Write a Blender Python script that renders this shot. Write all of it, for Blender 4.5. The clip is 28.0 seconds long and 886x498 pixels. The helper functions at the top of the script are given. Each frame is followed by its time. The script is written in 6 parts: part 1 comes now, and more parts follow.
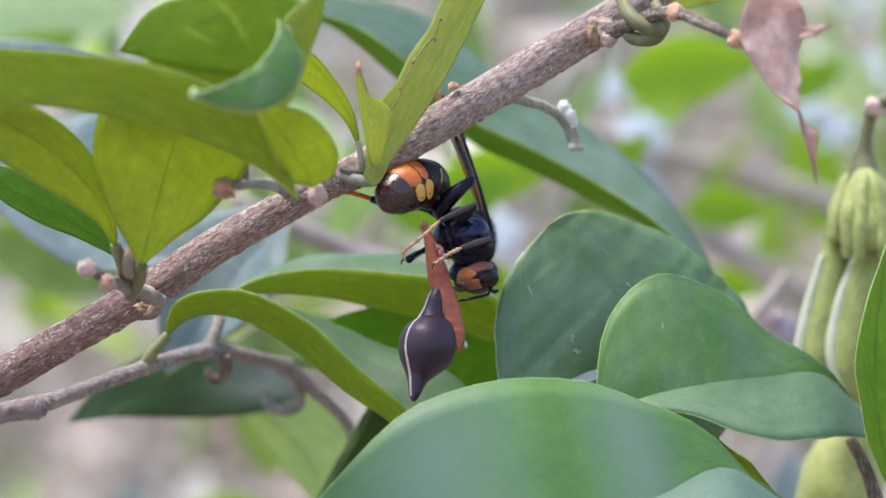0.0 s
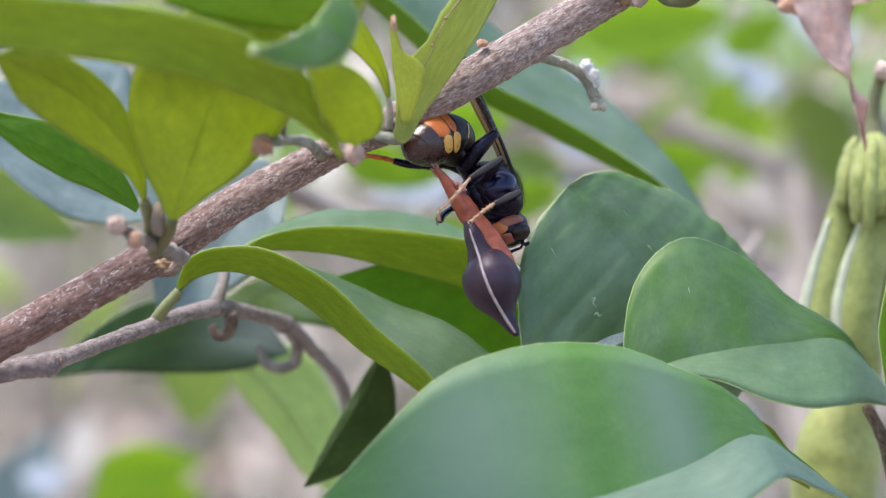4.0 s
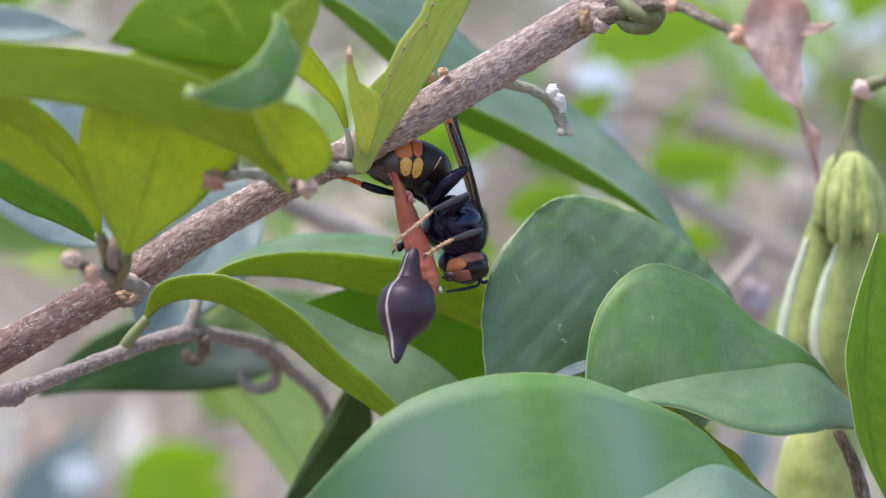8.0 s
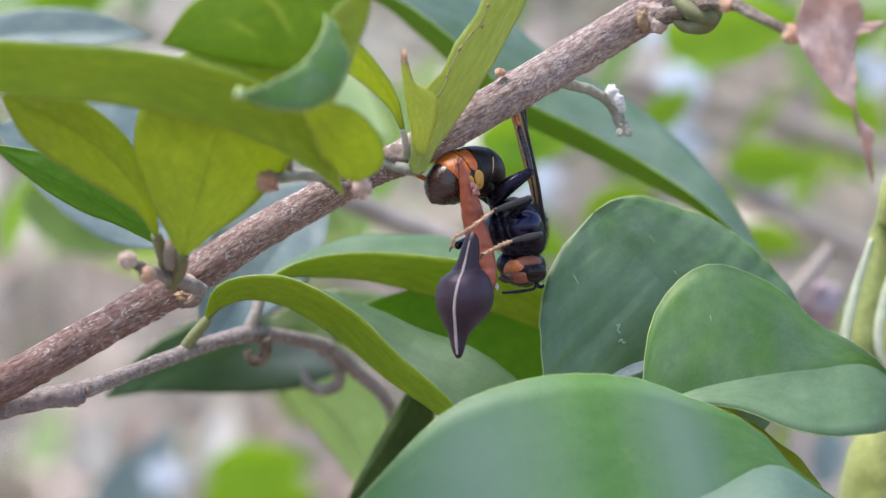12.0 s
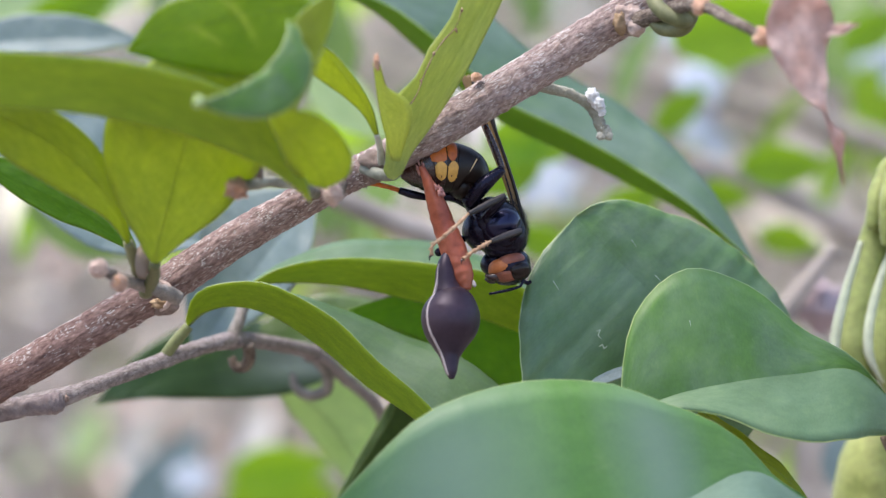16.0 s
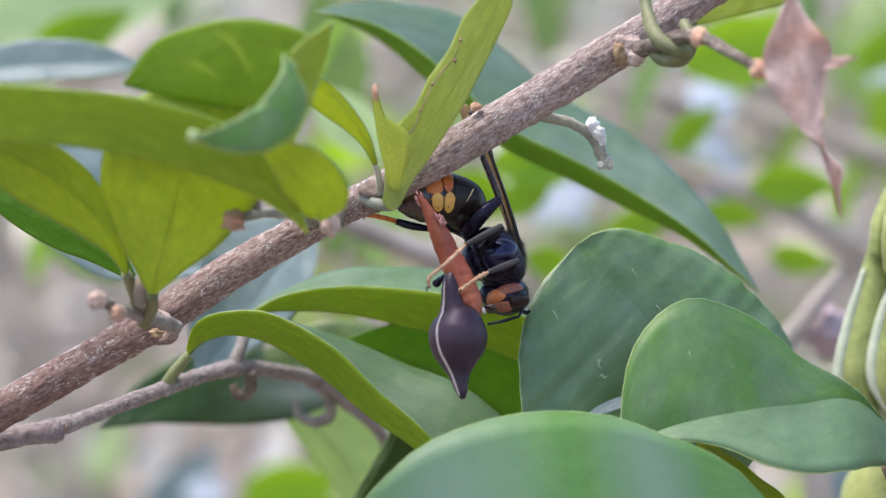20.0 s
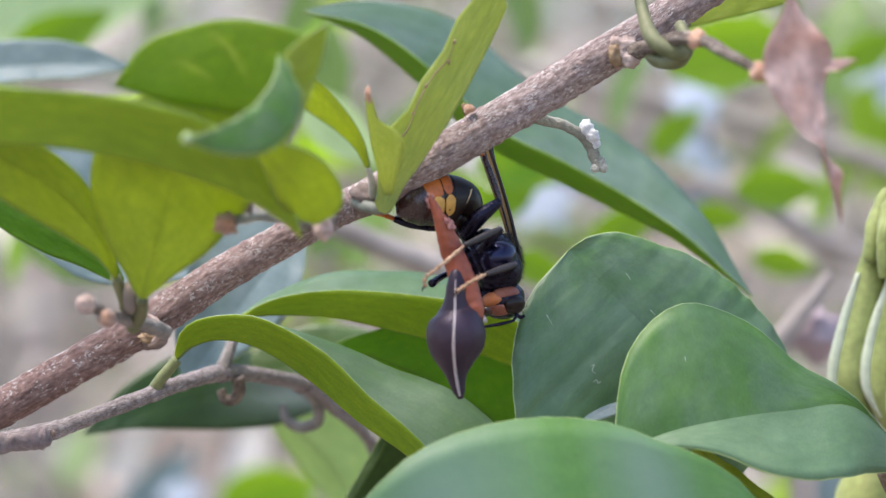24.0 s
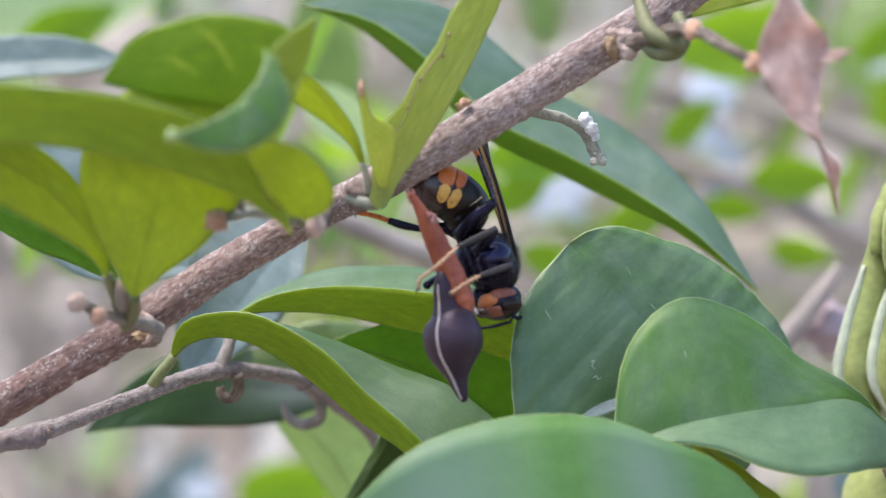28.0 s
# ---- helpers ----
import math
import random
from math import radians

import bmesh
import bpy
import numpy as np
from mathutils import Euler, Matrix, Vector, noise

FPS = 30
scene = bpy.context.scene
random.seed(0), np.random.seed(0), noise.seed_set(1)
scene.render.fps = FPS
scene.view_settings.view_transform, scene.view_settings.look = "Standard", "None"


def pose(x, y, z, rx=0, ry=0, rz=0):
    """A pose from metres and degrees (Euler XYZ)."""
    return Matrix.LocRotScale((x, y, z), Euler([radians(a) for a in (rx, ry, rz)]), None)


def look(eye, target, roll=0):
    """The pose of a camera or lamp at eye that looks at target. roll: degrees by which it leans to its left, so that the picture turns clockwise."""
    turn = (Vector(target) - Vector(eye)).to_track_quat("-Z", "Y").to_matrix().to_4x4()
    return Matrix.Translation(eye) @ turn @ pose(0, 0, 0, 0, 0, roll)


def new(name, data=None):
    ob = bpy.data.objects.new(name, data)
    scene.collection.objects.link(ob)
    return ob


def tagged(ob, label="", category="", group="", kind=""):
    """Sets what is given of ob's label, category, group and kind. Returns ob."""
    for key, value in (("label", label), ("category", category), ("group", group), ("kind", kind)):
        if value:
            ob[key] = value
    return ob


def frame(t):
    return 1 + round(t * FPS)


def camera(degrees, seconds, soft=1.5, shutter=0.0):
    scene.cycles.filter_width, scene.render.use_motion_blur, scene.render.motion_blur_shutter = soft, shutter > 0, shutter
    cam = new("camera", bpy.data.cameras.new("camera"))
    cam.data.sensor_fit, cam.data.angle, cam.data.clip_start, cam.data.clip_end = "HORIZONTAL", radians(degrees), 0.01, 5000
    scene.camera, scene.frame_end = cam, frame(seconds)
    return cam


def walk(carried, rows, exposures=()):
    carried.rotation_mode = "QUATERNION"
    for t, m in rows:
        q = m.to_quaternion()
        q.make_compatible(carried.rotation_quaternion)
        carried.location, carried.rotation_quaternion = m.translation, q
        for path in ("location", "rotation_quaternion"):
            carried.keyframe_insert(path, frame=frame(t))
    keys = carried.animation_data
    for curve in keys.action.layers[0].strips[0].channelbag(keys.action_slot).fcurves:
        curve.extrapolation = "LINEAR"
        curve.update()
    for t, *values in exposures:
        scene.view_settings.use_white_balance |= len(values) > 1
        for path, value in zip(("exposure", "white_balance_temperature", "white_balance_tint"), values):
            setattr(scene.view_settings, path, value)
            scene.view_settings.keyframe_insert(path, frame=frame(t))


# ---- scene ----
Z0 = 1.3  # height of the branch above the ground, metres


def at(p):
    """A place of the plan, given in millimetres from the branch's middle."""
    return Vector((p[0] / 1000, p[1] / 1000, Z0 + p[2] / 1000))


# ---- camera ----
cam = camera(18.564, 28.0, soft=1.25)
cam.data.dof.use_dof = True
cam.data.dof.focus_distance = 0.394
cam.data.dof.aperture_fstop = 11.8
PATH = [
    (0, -11.68, -408.75, -15.89, 92.357, 0.155, -2.005),
    (0.5, -9.78, -408.87, -15.46, 92.194, 0.223, -1.839),
    (1, -21.80, -406.81, -8.56, 91.243, 0.113, -3.269),
    (1.5, -37.33, -402.51, -8.10, 91.169, -0.481, -3.952),
    (2, -40.04, -402.23, -9.15, 91.172, -0.387, -4.940),
    (2.5, -42.61, -399.63, -10.90, 91.219, -0.435, -5.468),
    (3, -38.85, -401.97, -11.04, 91.110, -0.476, -5.672),
    (3.5, -43.91, -401.42, -11.57, 91.066, -0.684, -6.541),
    (4, -45.13, -399.48, -11.82, 90.953, -0.644, -6.409),
    (4.5, -46.68, -399.11, -12.43, 90.911, -0.668, -6.365),
    (6.5, -29.35, -401.81, -0.68, 89.508, -0.415, -4.235),
    (7, -25.51, -402.09, -0.62, 89.802, -0.325, -4.018),
    (7.5, -24.61, -401.48, -1.43, 89.997, -0.412, -4.276),
    (8, -23.31, -401.80, -0.93, 89.975, -0.390, -3.998),
    (8.5, -20.35, -402.64, -1.76, 90.108, -0.275, -3.461),
    (9, -22.58, -402.45, -0.78, 90.027, -0.389, -3.286),
    (9.5, -21.55, -401.06, -1.64, 90.119, -0.353, -2.683),
    (10, -20.04, -402.48, -0.95, 90.045, -0.425, -2.423),
    (10.5, -18.47, -403.40, -1.22, 90.073, -0.352, -2.129),
    (11, -17.27, -403.87, -1.30, 90.089, -0.355, -1.955),
    (11.5, -16.98, -401.81, -2.46, 90.199, -0.362, -1.836),
    (12, -15.01, -402.55, -1.26, 90.029, -0.301, -1.574),
    (12.5, -13.96, -403.05, 0.58, 89.823, -0.363, -1.541),
    (14.5, -3.04, -399.56, -1.26, 90.154, 0.111, -0.263),
    (15, -0.12, -400.21, -1.06, 90.105, 0.208, 0.113),
    (15.5, 0.11, -400.64, -0.44, 90.009, 0.140, 0.152),
    (16, -0.25, -400.65, 0.33, 89.918, 0.004, 0.095),
    (16.5, 1.16, -400.08, -0.05, 89.995, 0.056, 0.266),
    (17, 0.00, -400.00, 0.00, 90.000, 0.000, -0.000),
    (17.5, -1.68, -399.86, 2.33, 89.790, -0.180, -0.222),
    (18, 2.07, -400.37, 2.49, 89.890, -0.054, 0.198),
    (18.5, 4.23, -399.21, 2.06, 89.966, 0.050, 0.444),
    (19, 6.25, -400.15, 3.49, 89.839, -0.006, 0.615),
    (19.5, 3.89, -401.79, 6.33, 89.566, -0.035, 0.518),
    (20, 4.49, -400.31, 4.64, 89.919, -0.045, 0.776),
    (20.5, -0.65, -397.67, 4.37, 90.016, -0.219, 0.333),
    (21, -0.44, -395.40, 3.38, 90.176, -0.057, 0.523),
    (21.5, 2.94, -395.82, 4.21, 90.076, 0.107, 0.755),
    (22, 5.31, -396.05, 3.38, 90.172, 0.129, 0.712),
    (22.5, 2.17, -395.46, 4.91, 89.932, -0.047, 0.304),
    (24.5, -1.24, -395.53, 5.33, 89.921, -0.138, -0.073),
    (25, -2.92, -394.14, 5.93, 89.800, -0.212, -0.080),
    (25.5, -1.26, -393.26, 5.33, 89.808, -0.127, 0.142),
    (26, -5.10, -392.56, 5.34, 89.696, -0.172, -0.366),
    (26.5, -3.62, -392.88, 5.87, 89.561, -0.040, -0.203),
    (27, -2.59, -392.80, 5.15, 89.691, 0.098, -0.169),
    (27.5, -0.81, -394.00, 7.53, 89.393, -0.024, -0.223),
    (28, 6.79, -391.25, 5.94, 89.706, 0.250, 0.911),
]
walk(cam, [(t, pose(x / 1000, y / 1000, Z0 + z / 1000, rx, ry, rz)) for t, x, y, z, rx, ry, rz in PATH])

# ---- daylight ----
world = bpy.data.worlds.new("daylight")
scene.world = world
world.use_nodes = True
wn = world.node_tree.nodes
sky = wn.new("ShaderNodeTexSky")
sky.sky_type, sky.sun_disc = "NISHITA", False
sky.sun_elevation, sky.sun_rotation = radians(70), radians(253)
sky.air_density, sky.dust_density = 1.0, 1.7
world.node_tree.links.new(sky.outputs[0], wn["Background"].inputs[0])
wn["Background"].inputs[1].default_value = 0.15
sun = new("sun", bpy.data.lights.new("sun", "SUN"))
sun.data.energy, sun.data.angle, sun.data.color = 1.98, radians(16), (1.0, 0.925, 0.855)
sun.matrix_world = look((-1.6, -0.5, 6), (0, 0, 1.3))
scene.view_settings.exposure = 1.38


# ---- materials ----
def material(name):
    m = bpy.data.materials.new(name)
    m.use_nodes = True
    m.node_tree.nodes.remove(m.node_tree.nodes["Principled BSDF"])
    return m, m.node_tree.nodes, m.node_tree.links


def ramp(nodes, links, source, stops):
    r = nodes.new("ShaderNodeValToRGB")
    while len(r.color_ramp.elements) < len(stops):
        r.color_ramp.elements.new(0.5)
    for e, (at_, c) in zip(r.color_ramp.elements, stops):
        e.position, e.color = at_, (*c, 1)
    links.new(source, r.inputs[0])
    return r.outputs[0]


def coords(nodes, links, scale, kind="Object"):
    c = nodes.new("ShaderNodeTexCoord")
    m = nodes.new("ShaderNodeMapping")
    m.inputs["Scale"].default_value = scale
    links.new(c.outputs[kind], m.inputs[0])
    return m.outputs[0]


def noise_of(nodes, links, vector, scale, detail=4.0, rough=0.55):
    n = nodes.new("ShaderNodeTexNoise")
    n.inputs["Scale"].default_value, n.inputs["Detail"].default_value, n.inputs["Roughness"].default_value = scale, detail, rough
    links.new(vector, n.inputs["Vector"])
    return n.outputs["Fac"]


def bump(nodes, links, height, strength, distance):
    b = nodes.new("ShaderNodeBump")
    b.inputs["Strength"].default_value, b.inputs["Distance"].default_value = strength, distance
    links.new(height, b.inputs["Height"])
    return b.outputs[0]


def mixed(nodes, links, fac, a, b, blend="MIX"):
    m = nodes.new("ShaderNodeMix")
    m.data_type, m.blend_type = "RGBA", blend
    for sock, value in ((m.inputs[0], fac), (m.inputs[6], a), (m.inputs[7], b)):
        if isinstance(value, (int, float)):
            sock.default_value = value
        elif isinstance(value, tuple):
            sock.default_value = (*value, 1)
        else:
            links.new(value, sock)
    return m.outputs[2]


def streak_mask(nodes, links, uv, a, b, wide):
    """A soft streak of another tone on a leaf from a to b; paints sky sheen on two leaves."""
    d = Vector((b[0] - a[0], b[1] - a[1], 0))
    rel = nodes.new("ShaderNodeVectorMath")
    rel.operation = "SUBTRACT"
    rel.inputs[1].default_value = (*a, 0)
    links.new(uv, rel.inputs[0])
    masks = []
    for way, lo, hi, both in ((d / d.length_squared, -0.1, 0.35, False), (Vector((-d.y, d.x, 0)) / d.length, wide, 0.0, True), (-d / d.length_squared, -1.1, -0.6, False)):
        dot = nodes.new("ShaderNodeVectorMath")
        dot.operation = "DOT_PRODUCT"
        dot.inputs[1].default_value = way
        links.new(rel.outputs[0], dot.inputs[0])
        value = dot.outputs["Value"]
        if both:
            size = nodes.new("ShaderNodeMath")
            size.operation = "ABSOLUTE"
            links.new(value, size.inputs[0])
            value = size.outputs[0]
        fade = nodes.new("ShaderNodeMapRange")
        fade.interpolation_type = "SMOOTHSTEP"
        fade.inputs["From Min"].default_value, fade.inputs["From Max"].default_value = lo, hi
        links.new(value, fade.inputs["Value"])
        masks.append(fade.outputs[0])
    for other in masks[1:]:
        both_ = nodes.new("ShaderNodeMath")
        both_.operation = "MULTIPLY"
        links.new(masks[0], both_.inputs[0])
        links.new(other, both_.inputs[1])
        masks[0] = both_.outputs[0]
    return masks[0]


def leaf_material(name, deep, pale, glow, gloss, through_share, vein=0.5, wax=0.0, ripple=0.3, bloom=0.0, comb=(5, 2.4), streaks=(), streak_tone=(0.3, 0.34, 0.035), film_sheen_tone=(0.165, 0.207, 0.182), film_edge=(0.38, 0.6), combing=0.62):
    """A leaf's face: mottled green, pale side veins, waxy gloss, painted bluish sheen, and light let through."""
    m, n, l = material(name)
    uv = coords(n, l, (1, 1, 1), "UV")
    blotch = noise_of(n, l, uv, 5.0, 3)
    fine = noise_of(n, l, coords(n, l, (60, 14, 1), "UV"), 3.0, 5, 0.65)
    c = ramp(n, l, blotch, [(0.3, deep), (0.7, pale)])
    wave = n.new("ShaderNodeTexWave")
    wave.wave_type, wave.bands_direction = "BANDS", "DIAGONAL"
    wave.inputs["Scale"].default_value, wave.inputs["Distortion"].default_value, wave.inputs["Detail"].default_value = 3.2, 3.0, 2.0
    l.new(coords(n, l, (2.2, 0.9, 0), "UV"), wave.inputs["Vector"])
    lines = ramp(n, l, wave.outputs["Fac"], [(0.0, (1, 1, 1)), (0.12, (0, 0, 0))])
    vm = n.new("ShaderNodeMath")
    vm.operation = "MULTIPLY"
    vm.inputs[1].default_value = vein
    l.new(lines, vm.inputs[0])
    c = mixed(n, l, vm.outputs[0], c, tuple(min(1, v * 1.7 + 0.02) for v in pale))
    # Bluish wax film, with reflected sky painted into the same tone.
    if bloom:
        film = noise_of(n, l, coords(n, l, (*comb, 1), "UV"), 1.0, 5, 0.6)
        streak = noise_of(n, l, coords(n, l, (comb[0] * 2.7, comb[1] * 1.6, 1), "UV"), 1.0, 4, 0.6)
        fm = n.new("ShaderNodeMath")
        fm.operation = "MULTIPLY"
        l.new(ramp(n, l, film, [(film_edge[0], (0, 0, 0)), (film_edge[1], (1, 1, 1))]), fm.inputs[0])
        l.new(ramp(n, l, streak, [(0.3, (bloom * combing,) * 3), (0.7, (bloom,) * 3)]), fm.inputs[1])
        c = mixed(n, l, fm.outputs[0], c, film_sheen_tone)
        fleck = noise_of(n, l, coords(n, l, (20, 9, 1), "UV"), 1.0, 4, 0.7)
        c = mixed(n, l, ramp(n, l, fleck, [(0.58, (0, 0, 0)), (0.75, (0.35, 0.35, 0.35))]), c, (0.17, 0.27, 0.1))
    grain = ramp(n, l, fine, [(0.3, (0.91, 0.91, 0.91)), (0.75, (1.08, 1.08, 1.05))])
    patchy = noise_of(n, l, coords(n, l, (11, 7, 1), "UV"), 1.6, 5, 0.65)
    grain = mixed(n, l, 1.0, grain, ramp(n, l, patchy, [(0.32, (0.87, 0.9, 0.86)), (0.52, (1.0, 1.0, 1.0)), (0.7, (1.14, 1.11, 1.06))]), "MULTIPLY")
    c = mixed(n, l, 1.0, c, grain, "MULTIPLY")
    info = n.new("ShaderNodeObjectInfo")
    hue = n.new("ShaderNodeHueSaturation")
    var = n.new("ShaderNodeMapRange")
    var.inputs["To Min"].default_value, var.inputs["To Max"].default_value = 0.88, 1.14
    l.new(info.outputs["Random"], var.inputs["Value"])
    l.new(var.outputs[0], hue.inputs["Value"])
    l.new(c, hue.inputs["Color"])
    c = hue.outputs[0]
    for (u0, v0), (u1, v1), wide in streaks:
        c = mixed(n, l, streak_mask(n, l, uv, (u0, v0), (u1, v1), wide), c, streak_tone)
    p = n.new("ShaderNodeBsdfPrincipled")
    p.inputs["Roughness"].default_value = gloss
    p.inputs["IOR"].default_value = 1.45
    p.inputs["Specular IOR Level"].default_value = 0.48
    p.inputs["Coat Weight"].default_value, p.inputs["Coat Roughness"].default_value = wax, 0.45
    l.new(c, p.inputs["Base Color"])
    swell = noise_of(n, l, coords(n, l, (comb[0] * 1.6, comb[1] * 0.6, 1), "UV"), 1.0, 3, 0.55)
    b1 = n.new("ShaderNodeBump")
    b1.inputs["Strength"].default_value, b1.inputs["Distance"].default_value = ripple, 0.0022
    l.new(swell, b1.inputs["Height"])
    b2 = n.new("ShaderNodeBump")
    b2.inputs["Strength"].default_value, b2.inputs["Distance"].default_value = 0.2, 0.0003
    l.new(fine, b2.inputs["Height"])
    l.new(b1.outputs[0], b2.inputs["Normal"])
    l.new(b2.outputs[0], p.inputs["Normal"])
    rr = n.new("ShaderNodeMapRange")
    rr.inputs["To Min"].default_value, rr.inputs["To Max"].default_value = gloss - 0.08, gloss + 0.14
    l.new(swell, rr.inputs["Value"])
    l.new(rr.outputs[0], p.inputs["Roughness"])
    t = n.new("ShaderNodeBsdfTranslucent")
    l.new(mixed(n, l, 1.0, grain, glow, "MULTIPLY"), t.inputs["Color"])
    mx = n.new("ShaderNodeMixShader")
    mx.inputs[0].default_value = through_share
    l.new(p.outputs[0], mx.inputs[1])
    l.new(t.outputs[0], mx.inputs[2])
    l.new(mx.outputs[0], n["Material Output"].inputs[0])
    return m


def plain_material(name, dark, light, rough, scale=600.0, bump_by=0.3, depth=0.0002, spec=0.5, sheen=0.0, through_share=0.0, tint=(1, 1, 1)):
    """A solid with grain at two scales: colour from coarse and fine noise, relief from the fine."""
    m, n, l = material(name)
    v = coords(n, l, (1, 1, 1))
    big, small = noise_of(n, l, v, scale * 0.3, 4), noise_of(n, l, v, scale * 1.6, 6, 0.7)
    c = ramp(n, l, big, [(0.3, dark), (0.7, light)])
    g = ramp(n, l, small, [(0.25, (0.72, 0.72, 0.72)), (0.75, (1.22, 1.22, 1.22))])
    c = mixed(n, l, 1.0, c, g, "MULTIPLY")
    p = n.new("ShaderNodeBsdfPrincipled")
    p.inputs["Specular IOR Level"].default_value = spec
    p.inputs["Sheen Weight"].default_value = sheen
    p.inputs["Specular Tint"].default_value = (*tint, 1)
    rr = n.new("ShaderNodeMapRange")
    rr.inputs["To Min"].default_value, rr.inputs["To Max"].default_value = max(0.05, rough - 0.1), min(1, rough + 0.1)
    l.new(small, rr.inputs["Value"])
    l.new(rr.outputs[0], p.inputs["Roughness"])
    l.new(c, p.inputs["Base Color"])
    l.new(bump(n, l, small, bump_by, depth), p.inputs["Normal"])
    if through_share:
        t = n.new("ShaderNodeBsdfTranslucent")
        l.new(c, t.inputs["Color"])
        mx = n.new("ShaderNodeMixShader")
        mx.inputs[0].default_value = through_share
        l.new(p.outputs[0], mx.inputs[1])
        l.new(t.outputs[0], mx.inputs[2])
        l.new(mx.outputs[0], n["Material Output"].inputs[0])
    else:
        l.new(p.outputs[0], n["Material Output"].inputs[0])
    return m


LEAF_TOP = leaf_material("leaf_upper_face", (0.042, 0.1, 0.024), (0.08, 0.165, 0.045), (0.3, 0.5, 0.05), 0.4, 0.12, 0.03, 0.3, 0.3, 0.66, film_edge=(0.32, 0.68))
LEAF_GREENER = leaf_material("greener_upper_face", (0.058, 0.12, 0.022), (0.105, 0.182, 0.036), (0.3, 0.5, 0.05), 0.45, 0.12, 0.05, 0.2, 0.25, 0.4)
# The bluish film and both streaks are sky reflection painted as colour.
LEAF_SHEEN = leaf_material("painted_sheen_upper_face", (0.045, 0.135, 0.018), (0.082, 0.2, 0.03), (0.3, 0.5, 0.05), 0.48, 0.12, 0.0, 0.0, 0.4, 0.66, (4.6, 0.5), streaks=(((0.5, 0.3), (0.49, 1.15), 0.11), ((0.8, 0.3), (0.78, 1.15), 0.2)), streak_tone=(0.128, 0.205, 0.14), film_sheen_tone=(0.132, 0.21, 0.118), film_edge=(0.36, 0.62), combing=0.1)
# Paler copy for the half tilted to the sky, its light painted in.
LEAF_WAX_SKYLIT = leaf_material("skylit_waxy_face", (0.092, 0.152, 0.115), (0.122, 0.187, 0.145), (0.3, 0.5, 0.2), 0.5, 0.12, 0.0, ripple=0.2)
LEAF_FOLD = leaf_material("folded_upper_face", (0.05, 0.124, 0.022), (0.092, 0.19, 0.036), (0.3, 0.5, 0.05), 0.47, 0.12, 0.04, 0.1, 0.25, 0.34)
# Folded leaf's lower half: sky light painted in as a paler green.
LEAF_FOLD_SKYLIT = leaf_material("skylit_folded_face", (0.08, 0.143, 0.067), (0.113, 0.186, 0.1), (0.3, 0.5, 0.15), 0.5, 0.12, 0.02, ripple=0.2)
# Leaf colour with the reflected sky mixed in as blue-grey.
LEAF_SKY = leaf_material("painted_sky_leaf_face", (0.105, 0.15, 0.165), (0.17, 0.222, 0.24), (0.4, 0.52, 0.45), 0.42, 0.2, 0.0)
# The wide bluish streak paints the sky mirrored on the leaf's right half.
LEAF_SLATE = leaf_material("dark_leaf_with_painted_sheen", (0.018, 0.052, 0.012), (0.034, 0.08, 0.018), (0.1, 0.2, 0.02), 0.42, 0.15, 0.0, streaks=(((0.55, 0.35), (1.35, 0.45), 0.75),), streak_tone=(0.19, 0.245, 0.245))
LEAF_TEAL = leaf_material("blue_green_upper_face", (0.05, 0.1, 0.052), (0.088, 0.152, 0.09), (0.3, 0.5, 0.1), 0.42, 0.12, 0.02, 0.2, 0.3, 0.6, film_sheen_tone=(0.155, 0.207, 0.2))
LEAF_STRIP = leaf_material("fresh_lower_face", (0.13, 0.22, 0.012), (0.19, 0.29, 0.02), (0.55, 0.86, 0.02), 0.5, 0.5, 0.08, ripple=0.12)
# Near-black green: the hanging leaf's shade is painted into the colour.
LEAF_DARK = leaf_material("dark_painted_shade_face", (0.03, 0.065, 0.008), (0.055, 0.105, 0.014), (0.14, 0.24, 0.012), 0.5, 0.3, 0.1)
# Lit copy of the lower face: missing sunlight put into a brighter colour.
LEAF_LIT = leaf_material("painted_sunlit_lower_face", (0.3, 0.395, 0.032), (0.39, 0.47, 0.048), (0.87, 0.97, 0.038), 0.5, 0.68, 0.1, ripple=0.15)
LEAF_MINT = leaf_material("pale_mint_leaf", (0.3, 0.42, 0.19), (0.42, 0.53, 0.28), (0.75, 0.9, 0.4), 0.5, 0.5, 0.0)
LEAF_UNDER = leaf_material("leaf_lower_face", (0.2, 0.24, 0.028), (0.275, 0.318, 0.045), (0.6, 0.7, 0.045), 0.5, 0.5, 0.12, ripple=0.15)
# Darker leaf copy: shade under other leaves painted into its green.
LEAF_SHADE = leaf_material("painted_shade_leaf_face", (0.05, 0.12, 0.008), (0.09, 0.18, 0.014), (0.42, 0.68, 0.015), 0.5, 0.5, 0.1)
# Brighter lit copy of the leaf green, its light held in the colour.
LEAF_BRIGHT = leaf_material("lit_copy_leaf_face", (0.065, 0.155, 0.008), (0.125, 0.225, 0.014), (0.5, 0.78, 0.02), 0.5, 0.5, 0.25, ripple=0.1)
LEAF_STREAKED = leaf_material("streaked_leaf_face", (0.08, 0.142, 0.003), (0.135, 0.2, 0.006), (0.6, 0.77, 0.006), 0.55, 0.52, 0.12, ripple=0.1, streaks=(((0.40, 0.1), (0.55, 0.78), 0.03), ((0.26, 0.45), (0.4, 0.75), 0.025)))
LEAF_YOUNG = leaf_material("young_leaf", (0.285, 0.33, 0.085), (0.38, 0.42, 0.135), (0.74, 0.79, 0.18), 0.5, 0.52, 0.12, ripple=0.15)
